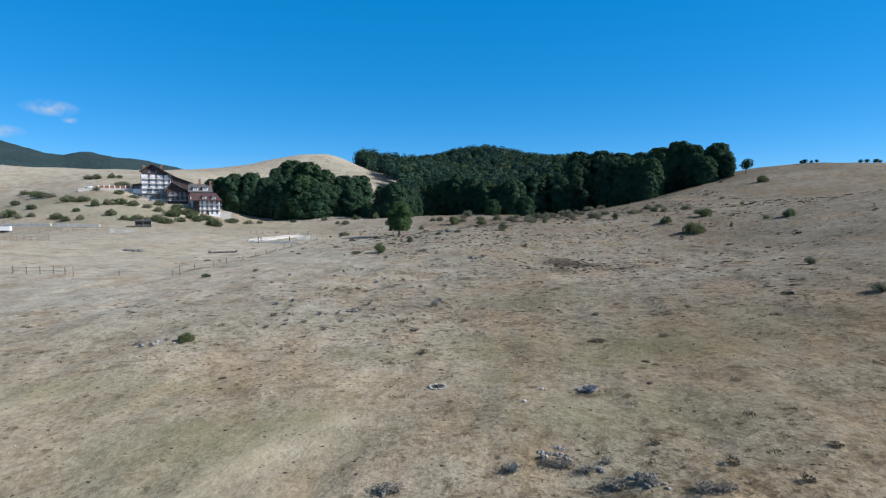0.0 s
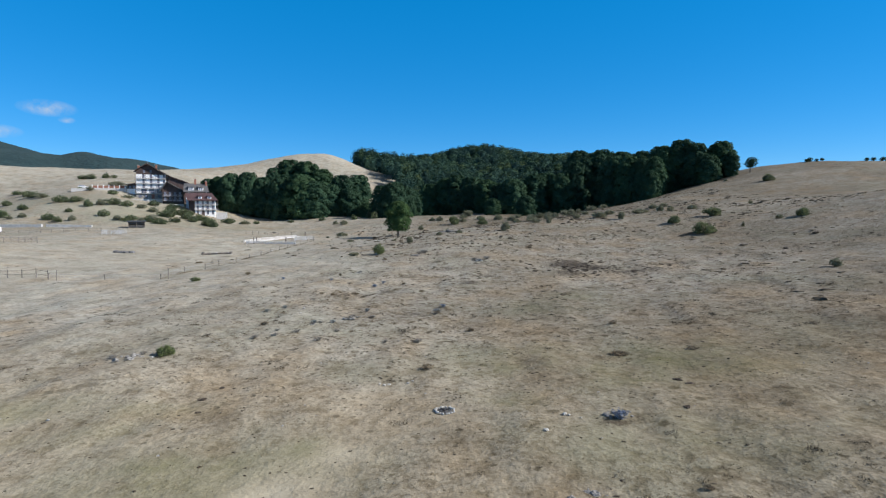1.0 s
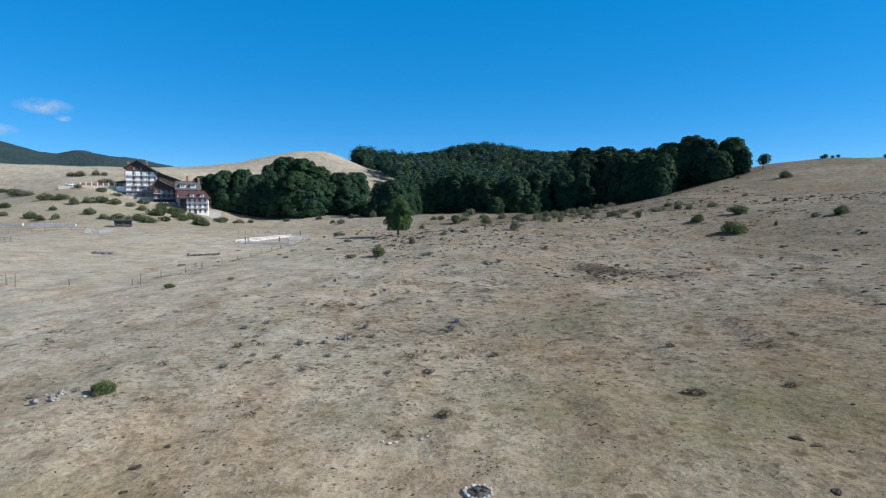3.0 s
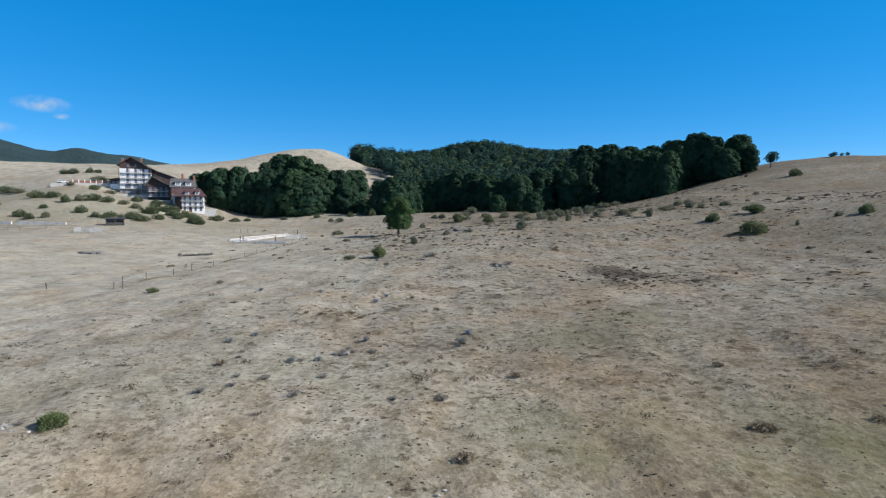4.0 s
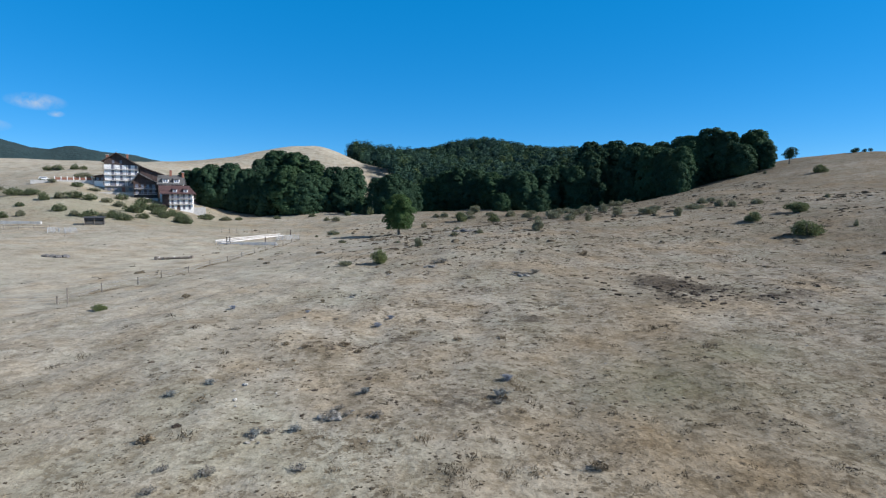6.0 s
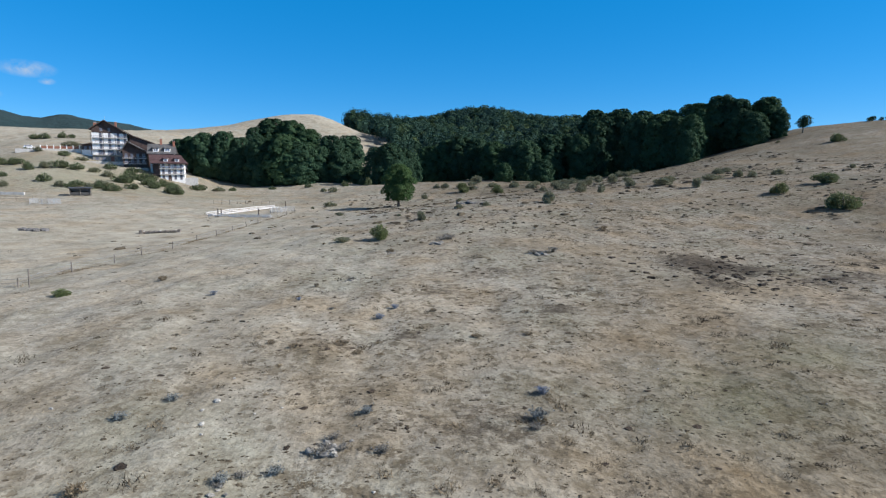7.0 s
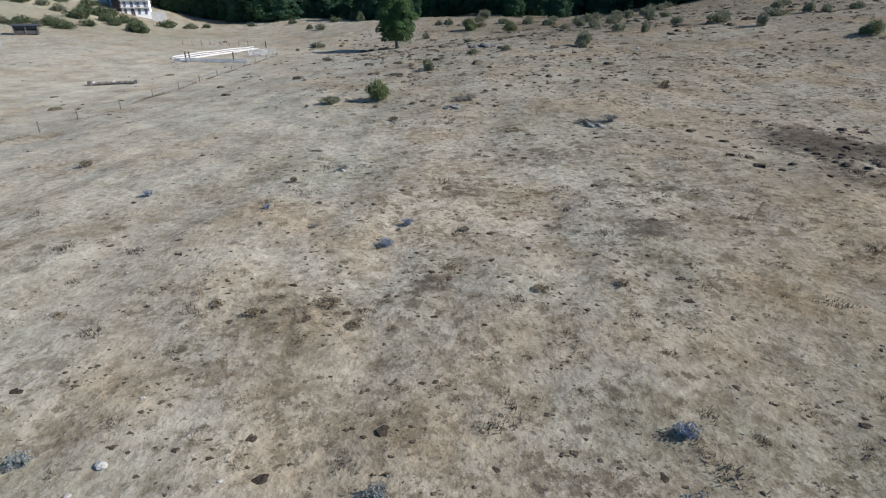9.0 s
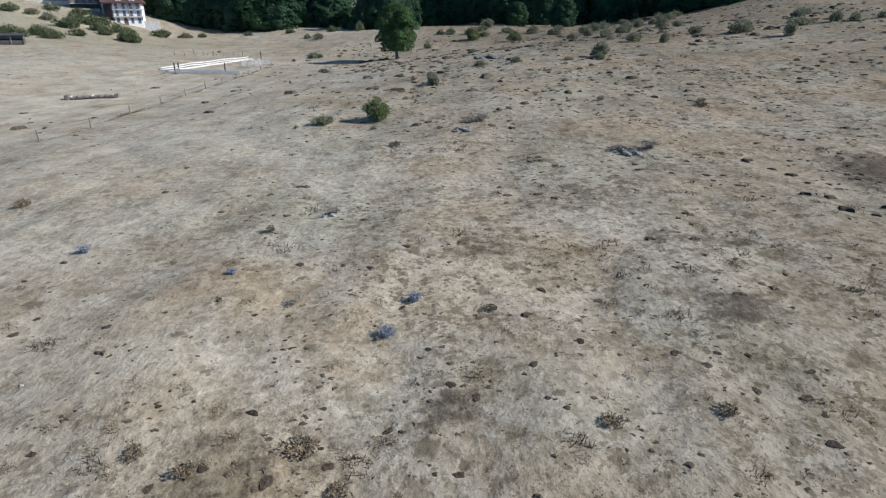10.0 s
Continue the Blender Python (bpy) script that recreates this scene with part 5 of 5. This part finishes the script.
def chimney(parent, x, y, z0, z1, wide=0.8):
    c = part("chimney", block(bmesh.new(), x - wide / 2, y - wide / 2, z0, x + wide / 2, y + wide / 2, z1, 0.03), BRICK, parent, "red brick chimney")
    part("chimney_cap", block(bmesh.new(), x - wide / 2 - 0.12, y - wide / 2 - 0.12, z1, x + wide / 2 + 0.12, y + wide / 2 + 0.12, z1 + 0.15), CONCRETE, c)


def tower():
    h = house("tall white hotel wing with wooden balconies and brown gable roof", 0, 0, 0)
    w, e = 13.2, 12.3
    part("stone_base", block(bmesh.new(), -0.15, -0.2, -3.0, w + 0.15, 11, 2.5), STONE_WALL, h, "rubble stone ground floor")
    part("wall", prism(bmesh.new(), [(0, 2.5), (w, 2.5), (w, e - 0.5), (5.2, e), (0, e - 0.2)], 0, 11), PLASTER, h)
    part("gable", prism(bmesh.new(), [(0.1, e - 0.2), (w, e - 0.5), (w, e - 0.2), (5.0, 17.0), (0.1, 13.6)], -0.05, 10.9), DARK_WOOD, h, "dark wooden gable")
    part("roof", slab(bmesh.new(), [(-1.0, -1.6, 13.4), (5.0, -1.6, 17.5), (5.0, 12, 17.5), (-1.0, 12, 13.4)], 0.3), BROWN_ROOF, h)
    part("roof", slab(bmesh.new(), [(5.0, -1.6, 17.5), (15.6, -1.6, 11.2), (15.6, 12, 11.2), (5.0, 12, 17.5)], 0.3), BROWN_ROOF, h)
    chimney(h, 0.8, 4, 13.5, 16.6, 1.0)
    chimney(h, 8.4, 6, 14.5, 17.2)
    part("antenna", limb(bmesh.new(), (5.0, 2, 17.3), (5.0, 2, 19.2), 0.04, 0.03, 6), STEEL, h, "thin roof antenna")
    for f in range(4):
        z = 2.6 + f * 2.45
        balcony(h, -0.4, w + 0.4 if f else w * 0.98, z)
        for x in (3.3, 6.6, 9.9, 12.5) if f else (3.3, 6.7, 10.1):
            window(h, x, z + 0.05, 0.8 if f else 2.1, 1.95)
    part("door", block(bmesh.new(), 6.6, -0.29, -0.2, 8.0, -0.21, 2.0, 0.03), BRICK, h, "red-brown entrance door")
    for x in (1.6, 4.2, 10.0, 12.3):
        window(h, x, 0.4, 1.1, 1.3, -0.2)
    for x in (3.6, 6.6):
        window(h, x, 12.8, 0.9, 1.3, -0.05)


def rear_wing():
    h = house("dark roofed rear wing stepping down the slope", 14.0, 1.6, 0)
    part("wall", block(bmesh.new(), 0, 0, -3, 8.6, 8, 8.2), DARK_WOOD, h)
    part("roof", slab(bmesh.new(), [(-0.4, -0.9, 12.0), (9.6, -0.9, 8.3), (9.6, 9, 8.3), (-0.4, 9, 12.0)], 0.3), BROWN_ROOF, h)
    part("gable", prism(bmesh.new(), [(0, 8.2), (8.6, 8.2), (0, 11.4)], 0.01, 7.9), DARK_WOOD, h, "dark wooden gable")


def middle_wing():
    h = house("middle hotel wing with dark wooden gable and slate roof", 12.2, -7.2, 0)
    part("wall", block(bmesh.new(), 0, 0, -4, 9.2, 10, 3.4), DARK_WOOD, h)
    part("gable", prism(bmesh.new(), [(-0.2, 3.4), (9.3, 3.4), (2.1, 7.7), (-0.2, 4.6)], -0.06, 9.9), DARK_WOOD, h, "dark wooden gable")
    part("roof", slab(bmesh.new(), [(-1.2, -1.8, 3.6), (2.1, -1.8, 8.3), (2.1, 11, 8.3), (-1.2, 11, 3.6)], 0.28), GREY_ROOF, h)
    part("roof", slab(bmesh.new(), [(2.1, -1.8, 8.3), (10.6, -1.8, 3.3), (10.6, 11, 3.3), (2.1, 11, 8.3)], 0.28), GREY_ROOF, h)
    for f in range(2):
        z = -1.2 + f * 2.4
        balcony(h, 0, 9.0, z)
        for k in range(4):
            window(h, 1.2 + k * 2.2, z + 0.05, 1.0, 1.9)


def upper_wing():
    h = house("hotel wing with slate roof and two white dormers", 23.0, -13.6, 0)
    part("wall", block(bmesh.new(), 0, 0, -6, 9.4, 9, 3.2), PLASTER, h)
    part("roof", slab(bmesh.new(), [(-1.0, -1.0, 3.0), (10.4, -1.0, 3.0), (9.6, 5.0, 7.4), (-1.0, 5.0, 7.4)], 0.28), GREY_ROOF, h)
    part("roof", slab(bmesh.new(), [(-1.0, 5.0, 7.4), (9.6, 5.0, 7.4), (10.4, 10, 3.4), (-1.0, 10, 3.4)], 0.28), GREY_ROOF, h)
    for x in (2.4, 6.8):
        d = part("dormer", block(bmesh.new(), x - 1.15, 0.2, 3.6, x + 1.15, 3.6, 5.4), PLASTER, h, "white dormer with a small roof")
        part("dormer_roof", slab(bmesh.new(), [(x - 1.4, -0.1, 5.45), (x + 1.4, -0.1, 5.45), (x + 1.4, 4.2, 6.5), (x - 1.4, 4.2, 6.5)], 0.15), GREY_ROOF, d)
        part("pane", block(bmesh.new(), x - 0.75, 0.16, 4.2, x - 0.12, 0.199, 5.1), GLASS, d)
        part("pane", block(bmesh.new(), x + 0.12, 0.16, 4.2, x + 0.75, 0.199, 5.1), GLASS, d)
    chimney(h, 4.2, 4.8, 6.4, 9.6, 0.9)
    chimney(h, 9.2, 4.0, 5.4, 8.6, 0.9)
    for k in range(3):
        window(h, 1.5 + k * 3.0, 0.9, 1.0, 1.2)


def lower_wing():
    h = house("white lower hotel wing with red-brown hipped roof and balconies", 27.5, -24, -7.9)
    w = 9.0
    part("wall", block(bmesh.new(), 0, 0, -2.5, w, 11, 7.0), PLASTER, h)
    part("roof", slab(bmesh.new(), [(-3.2, -1.7, 6.7), (w + 1.2, -1.7, 6.7), (w - 1.6, 6.0, 10.4), (-4.6, 6.0, 10.4)], 0.28), RED_ROOF, h)
    part("roof", slab(bmesh.new(), [(w + 1.2, -1.7, 6.7), (w + 1.2, 12, 6.7), (w - 1.6, 8.0, 10.4), (w - 1.6, 6.0, 10.4)], 0.28), RED_ROOF, h)
    part("roof", slab(bmesh.new(), [(-4.6, 6.0, 10.4), (w - 1.6, 6.0, 10.4), (w + 1.2, 12, 6.7), (-3.2, 12, 6.7)], 0.28), RED_ROOF, h)
    part("side_gallery", block(bmesh.new(), -2.8, 0.8, -2.5, -0.01, 10, 6.4), DARK_WOOD, h, "dark wooden gallery")
    for x in (2.2, 6.4):
        d = part("dormer", block(bmesh.new(), x - 0.8, -0.3, 7.2, x + 0.8, 3.0, 8.6), PLASTER, h, "small white roof dormer")
        part("dormer_roof", slab(bmesh.new(), [(x - 1.0, -0.6, 8.65), (x + 1.0, -0.6, 8.65), (x + 1.0, 3.6, 9.4), (x - 1.0, 3.6, 9.4)], 0.14), RED_ROOF, d)
        part("pane", block(bmesh.new(), x - 0.5, -0.34, 7.5, x + 0.5, -0.301, 8.3), GLASS, d)
    for f in range(3):
        z = f * 2.3
        if f:
            balcony(h, -0.3, w + 1.1, z)
        for k in range(4):
            window(h, 1.2 + k * 2.2, z + 0.08, 0.7, 1.7)
    part("arch_door", prism(bmesh.new(), [(2.9, -0.4), (4.2, -0.4), (4.2, 1.2), (3.9, 1.7), (3.55, 1.85), (3.2, 1.7), (2.9, 1.2)], -0.08, -0.003), DARK_WOOD, h, "dark arched door")
    part("terrace_wall", block(bmesh.new(), w + 0.3, -3.0, -2.5, w + 5.2, -2.6, 0.9, 0.03), CONCRETE, h, "pale terrace wall")


def side_wing():
    h = house("low dark side wing with white base", -4.6, 3.0, 0)
    part("wall", block(bmesh.new(), 0, 0, -1, 4.4, 7, 4.8), PLASTER, h)
    part("upper_wall", block(bmesh.new(), 0.2, 0.2, 4.8, 4.4, 7, 7.0), DARK_WOOD, h, "dark wooden upper wall")
    part("roof", slab(bmesh.new(), [(-0.6, -0.8, 6.9), (4.5, -0.8, 7.9), (4.5, 7.8, 7.9), (-0.6, 7.8, 6.9)], 0.25), BROWN_ROOF, h)
    window(h, 1.4, 5.1, 1.0, 1.2, 0.2)
    window(h, 3.2, 5.1, 1.0, 1.2, 0.2)


tower()
rear_wing()
middle_wing()
upper_wing()
lower_wing()
side_wing()


def retaining_wall(label, x0, x1, y, z0, z1):
    ob = part("retaining_wall", block(bmesh.new(), 0, 0, z0, x1 - x0, 0.5, z1, 0.05), CONCRETE)
    ob.matrix_basis = HOTEL @ Matrix.Translation((x0, y, 0))
    tagged(ob, label, "wall", "retaining walls of the hotel")


retaining_wall("pale retaining wall below the tall hotel wing", -2, 14.5, -4.0, -3.5, -0.3)
retaining_wall("low pale wall of the forecourt", 12.0, 22, -12.0, -6.5, -3.0)


def terrace():
    t = empty("terrace", HOTEL @ Matrix.Translation((-20, 4, 4.4)), "long terrace with white posts and reddish panels", "terrace")
    part("wall", block(bmesh.new(), 0, 0, -3, 15, 0.4, 0.6), CONCRETE, t, "pale terrace wall")
    for k in range(7):
        part("post", block(bmesh.new(), 0.2 + k * 2.35, 0.05, 0.6, 0.5 + k * 2.35, 0.35, 2.2), PLASTER, t)
    for k in range(6):
        part("panel", block(bmesh.new(), 0.55 + k * 2.35, 0.15, 0.7, 2.5 + k * 2.35, 0.25, 1.7), BRICK, t, "red-brown panel")
    part("deck", block(bmesh.new(), 0, 0.4, 0.2, 15, 5, 0.5), CONCRETE, t)


terrace()


def parked_car(x, y, z, turn):
    c = empty("car", HOTEL @ Matrix.Translation((x, y, z)) @ Matrix.Rotation(turn, 4, "Z"), "white parked estate car beside the hotel terrace", "car")
    part("body", prism(bmesh.new(), [(-2.1, 0.3), (2.1, 0.3), (2.15, 0.75), (1.3, 0.95), (-2.05, 0.95)], -0.85, 0.85), WHITE_PAINT, c)
    part("cabin", prism(bmesh.new(), [(-2.0, 0.95), (1.2, 0.95), (0.5, 1.5), (-1.7, 1.5)], -0.75, 0.75), WHITE_PAINT, c)
    part("side_window", prism(bmesh.new(), [(-1.8, 1.0), (0.95, 1.0), (0.42, 1.42), (-1.6, 1.42)], -0.77, 0.77), GLASS, c, "dark side windows")
    for wx in (-1.3, 1.3):
        for wy in (-0.8, 0.8):
            part("wheel", limb(bmesh.new(), (wx, wy - 0.1, 0.32), (wx, wy + 0.1, 0.32), 0.32, 0.32, 14), RUBBER, c)


parked_car(-23.5, 4.5, 4.75, 0.1)
tagged(part("car_stand", block(bmesh.new(), -28, 2, 1.5, -20.2, 8, 4.74), CONCRETE), "raised pale parking place", "pavement", kind="structure").matrix_basis = HOTEL


# ---------------- sheds, troughs and fences on the flat ----------------
def shed(x, y, turn):
    s = empty("shed", placed(x, y, turn), "dark sheet-metal field shed with a flat roof", "shed")
    for px_, py_ in ((-2.6, -1.2), (2.6, -1.2), (-2.6, 1.2), (2.6, 1.2), (0, -1.2)):
        part("post", block(bmesh.new(), px_ - 0.08, py_ - 0.08, -0.4, px_ + 0.08, py_ + 0.08, 2.2), GREY_WOOD, s)
    part("back_wall", block(bmesh.new(), -2.6, 1.0, 0.5, 2.6, 1.1, 2.1), SHEET_METAL, s)
    part("front_wall", block(bmesh.new(), -2.6, -1.1, 0.1, 2.6, -1.02, 0.95), SHEET_METAL, s)
    part("upper_front_wall", block(bmesh.new(), -2.6, -1.1, 1.35, 2.6, -1.02, 2.1), SHEET_METAL, s)
    for wx in (-2.58, 2.5):
        part("side_wall", block(bmesh.new(), wx, -1.0, 0.1, wx + 0.08, 0.99, 2.1), SHEET_METAL, s)
    part("roof", slab(bmesh.new(), [(-3.0, -1.7, 2.15), (3.0, -1.7, 2.15), (3.0, 1.6, 2.5), (-3.0, 1.6, 2.5)], 0.1), SHEET_METAL, s)


shed(-84.3, 217.0, 0.35)


def trough(a, b, wide, tall):
    """A long whitewashed drinking trough on low feet."""
    a, b = Vector((*a, 0)), Vector((*b, 0))
    long = (b - a).length
    turn = math.atan2(b.y - a.y, b.x - a.x)
    mid = (a + b) / 2
    za, zb = float(land(a.x, a.y)[0]), float(land(b.x, b.y)[0])
    t = empty("trough", Matrix.LocRotScale((mid.x, mid.y, (za + zb) / 2), Euler((0, -math.atan2(zb - za, long), turn)), None), "long whitewashed cattle trough on the flat meadow", "trough", "cattle troughs")
    n = 6
    for k in range(n):
        x0, x1 = -long / 2 + k * long / n, -long / 2 + (k + 1) * long / n - 0.06
        bm = bmesh.new()
        block(bm, x0, -wide / 2, 0.12, x1, -wide / 2 + 0.12, tall)
        block(bm, x0, wide / 2 - 0.12, 0.12, x1, wide / 2, tall)
        block(bm, x0, -wide / 2 + 0.12, 0.12, x1, wide / 2 - 0.12, 0.25)
        section = part("basin", bm, WHITE_TROUGH, t)
        part("foot", block(bmesh.new(), x0 + 0.4, -wide / 2 + 0.05, -0.5, x0 + 0.7, wide / 2 - 0.05, 0.12), CONCRETE, section)
    part("water", block(bmesh.new(), -long / 2 + 0.1, -wide / 2 + 0.12, 0.3, long / 2 - 0.1, wide / 2 - 0.12, tall - 0.15), WATER, t, "dark standing water")


trough((-36.8, 176.8), (-25.4, 205.2), 0.7, 0.35)
trough((-36.0, 175.0), (-22.0, 173.0), 0.7, 0.35)


def board_rail(a, b):
    """A white two-board rail on short posts."""
    a, b = on_land(*a), on_land(*b)
    d = b - a
    f = empty("board_fence", Matrix.Translation(a), "white two-board fence of a cattle pen on the meadow", "fence", "white board fences")
    n = max(2, round(d.length / 3.2))
    for k in range(n + 1):
        p = d * (k / n)
        g = on_land(a.x + p.x, a.y + p.y).z - a.z
        part("post", block(bmesh.new(), p.x - 0.08, p.y - 0.08, g - 0.4, p.x + 0.08, p.y + 0.08, g + 0.88, 0.01), WHITE_TROUGH, f)
    side = Vector((d.y, -d.x, 0)).normalized()
    if side.y > 0:
        side = -side
    up = Vector((0, 0, 1))
    for z in (0.22, 0.62):
        for k in range(n):
            p, q = d * (k / n), d * ((k + 1) / n)
            p.z, q.z = on_land(a.x + p.x, a.y + p.y).z - a.z + z, on_land(a.x + q.x, a.y + q.y).z - a.z + z
            bm = bmesh.new()
            low = [bm.verts.new(v) for v in (p + side * 0.09, q + side * 0.09, q + side * 0.14, p + side * 0.14)]
            top = [bm.verts.new(v.co + up * 0.20) for v in low]
            bm.faces.new(low[::-1])
            bm.faces.new(top)
            for m in range(4):
                bm.faces.new((low[m], low[(m + 1) % 4], top[(m + 1) % 4], top[m]))
            bmesh.ops.recalc_face_normals(bm, faces=bm.faces)
            part("board", bm, WHITE_TROUGH, f)


board_rail((-38.0, 177.0), (-26.4, 205.6))
board_rail((-36.6, 173.6), (-22.2, 171.6))


def post_at(x, y, tall=1.5, material=GREY_WOOD, r=0.07, label="weathered grey wooden fence post", group="single posts"):
    ob = part("post", limb(bmesh.new(), (0, 0, -0.4), (0.03, 0.0, tall), r, r * 0.85, 7), material)
    ob.matrix_basis = placed(x, y)
    tagged(ob, label, "post", group)


for x, y in ((-34.6, 174.1), (-33.8, 173.9), (-25.2, 173.5), (-23.3, 206)):
    post_at(x, y, 2.0, DARK_WOOD, 0.14, "thick dark post beside the cattle trough", "posts at the troughs")


def hurdle(x, y, turn, long=2.6):
    """A galvanised cattle hurdle: uprights and five rails."""
    h = empty("cattle_hurdle", placed(x, y, turn), "grey galvanised cattle hurdle on the meadow", "hurdle", "cattle hurdles")
    for px_ in (-long / 2, 0, long / 2):
        part("upright", limb(bmesh.new(), (px_, 0, -0.15), (px_, 0, 1.35), 0.05, 0.05, 6), PALE_METAL, h)
    for k in range(5):
        part("rail", limb(bmesh.new(), (-long / 2, 0, 0.25 + k * 0.26), (long / 2, 0, 0.25 + k * 0.26), 0.04, 0.04, 6), PALE_METAL, h)


for x, y, a in ((-22.8, 187, 0.2), (-21.5, 189.5, 1.1), (-23.6, 191, 0.9), (-20.4, 192, 0.3), (-24.4, 188.6, 1.4), (-84, 193, 0.2), (-81.3, 193.5, 0.2), (-85.5, 195, 1.4), (-79, 192, 0.4), (-82, 197.5, 0.1)):
    hurdle(x, y, a)


def fence(corners, gap, tall, rails, label, sag=0.0):
    """Posts along a line of corners, with rails or wires between them."""
    spots = []
    for a, b in zip(corners, corners[1:]):
        n = max(1, round(math.dist(a, b) / gap))
        spots += [(a[0] + (b[0] - a[0]) * k / n, a[1] + (b[1] - a[1]) * k / n) for k in range(n)]
    spots.append(corners[-1])
    f = empty("fence", placed(*spots[0]), label, "fence", "pasture fences")
    base = f.matrix_basis.translation.copy()
    tops = []
    for x, y in spots:
        p = on_land(x, y) - base
        h = tall * scatter.uniform(0.85, 1.1)
        lean = Vector((scatter.normal(0, 0.05), scatter.normal(0, 0.05), h))
        part("post", limb(bmesh.new(), p - Vector((0, 0, 0.4)), p + lean, 0.075, 0.06, 7), GREY_WOOD, f)
        tops.append((p, p + lean))
    for (p, a), (q, b) in zip(tops, tops[1:]):
        for k in range(rails[0]):
            u = (k + 1) / (rails[0] + 0.4)
            part("rail" if rails[1] > 0.02 else "wire", limb(bmesh.new(), p.lerp(a, u), q.lerp(b, u), rails[1], rails[1], 5), GREY_WOOD if rails[1] > 0.02 else STEEL, f)


fence([(-59.4, 99.5), (-52.3, 98.0), (-49.6, 96.2)], 2.4, 1.5, (2, 0.03), "weathered wooden rail fence on the dry meadow")
fence([(-49.6, 96.2), (-40, 93), (-31.1, 90.6), (-28.6, 104), (-27.7, 109.5), (-26.2, 116.1), (-24.5, 132.1), (-23.2, 149.4), (-20.7, 172), (-18.7, 189.3)], 7.0, 0.95, (2, 0.012), "thin wire fence with grey wooden posts across the meadow")
fence([(-44.2, 208.8), (-38.4, 212.5), (-29.4, 215.9)], 2.4, 1.2, (2, 0.012), "row of short fence posts behind the troughs")
fence([(-91, 150), (-89.1, 151.5), (-87.1, 153.8), (-84, 156)], 1.4, 1.5, (3, 0.06), "small wooden cattle pen of grey rails")
fence([(-112, 197), (-104, 200), (-97, 201), (-90, 203)], 3.0, 1.5, (2, 0.05), "grey wooden fence in front of the bushy slope")
post_at(-29.8, 89.9, 1.6)
post_at(-47.8, 95.0, 1.6)


def old_trough(a, b):
    """A long low log trough lying on the meadow."""
    a, b = on_land(*a), on_land(*b)
    t = empty("log_trough", Matrix.Translation(a), "long grey hollowed log trough on the dry meadow", "trough")
    d = b - a
    side = Vector((-d.y, d.x, 0)).normalized()
    for k in range(4):
        p, q = d * (k / 4 + 0.005), d * ((k + 1) / 4 - 0.01)
        bm = bmesh.new()
        limb(bm, p - side * 0.28 + Vector((0, 0, 0.25)), q - side * 0.28 + Vector((0, 0, 0.25)), 0.16, 0.14, 8)
        limb(bm, p + side * 0.28 + Vector((0, 0, 0.25)), q + side * 0.28 + Vector((0, 0, 0.25)), 0.15, 0.16, 8)
        limb(bm, p + Vector((0, 0, 0.1)), q + Vector((0, 0, 0.1)), 0.2, 0.2, 8)
        part("log", bm, GREY_WOOD, t)
    for k in range(7):
        c = d * ((k + 0.5) / 7)
        part("crossbar", limb(bmesh.new(), c - side * 0.5 + Vector((0, 0, 0.42)), c + side * 0.5 + Vector((0, 0, 0.42)), 0.09, 0.09, 7), CONCRETE if k % 3 == 0 else GREY_WOOD, t, "worn crossbar")
    for k in (0, 1):
        part("end_block", block(bmesh.new(), d.x * k - 0.3, d.y * k - 0.45, -0.2, d.x * k + 0.3, d.y * k + 0.45, 0.65, 0.04), GREY_WOOD, t)


old_trough((-40.0, 142.6), (-33.9, 143.6))


def low_wall(a, b, tall):
    a, b = on_land(*a), on_land(*b)
    d = b - a
    n = Vector((-d.y, d.x, 0)).normalized() * 0.35
    up = Vector((0, 0, 1))
    w = part("field_wall", slab(bmesh.new(), [a - n + up * tall, b - n + up * tall, b + n + up * tall, a + n + up * tall], tall + 0.8), CONCRETE)
    tagged(w, "low pale field wall at the foot of the slope", "wall")


low_wall((-131, 215.4), (-114.5, 214.3), 0.9)
low_wall((-113, 214.3), (-98, 214.0), 0.8)


def trailer(x, y, turn):
    """A small white livestock trailer."""
    t = empty("trailer", placed(x, y, turn), "small white livestock trailer standing on the meadow", "trailer")
    part("box", block(bmesh.new(), -1.8, -0.9, 0.55, 1.8, 0.9, 2.1, 0.08), WHITE_PAINT, t)
    part("roof", block(bmesh.new(), -1.85, -0.95, 2.1, 1.85, 0.95, 2.18, 0.03), SHEET_METAL, t)
    for wx in (-0.5, 0.4):
        for wy in (-0.95, 0.95):
            part("wheel", limb(bmesh.new(), (wx, wy - 0.1, 0.33), (wx, wy + 0.1, 0.33), 0.33, 0.33, 14), RUBBER, t)
    part("drawbar", limb(bmesh.new(), (1.8, 0, 0.5), (3.0, 0, 0.45), 0.05, 0.05, 6), SHEET_METAL, t)
    part("jockey_leg", limb(bmesh.new(), (2.9, 0, 0.45), (2.9, 0, -0.05), 0.04, 0.04, 6), SHEET_METAL, t)


trailer(-121.5, 200.5, 0.2)
for k in range(4):
    bm = bmesh.new()
    lump(bm, (0, 0, 0.2), (0.8, 0.6, 0.45), 0.4, random.Random(70 + k), 2)
    ob = part("rock", bm, GREY_ROCK)
    ob.matrix_basis = placed(-58.2 + k * 1.1 - 2.0, 144.6 + scatter.normal(0, 0.5), k, sink=0.08)
    tagged(ob, "grey rock in a small heap on the meadow", "rock", "rock heap on the meadow")
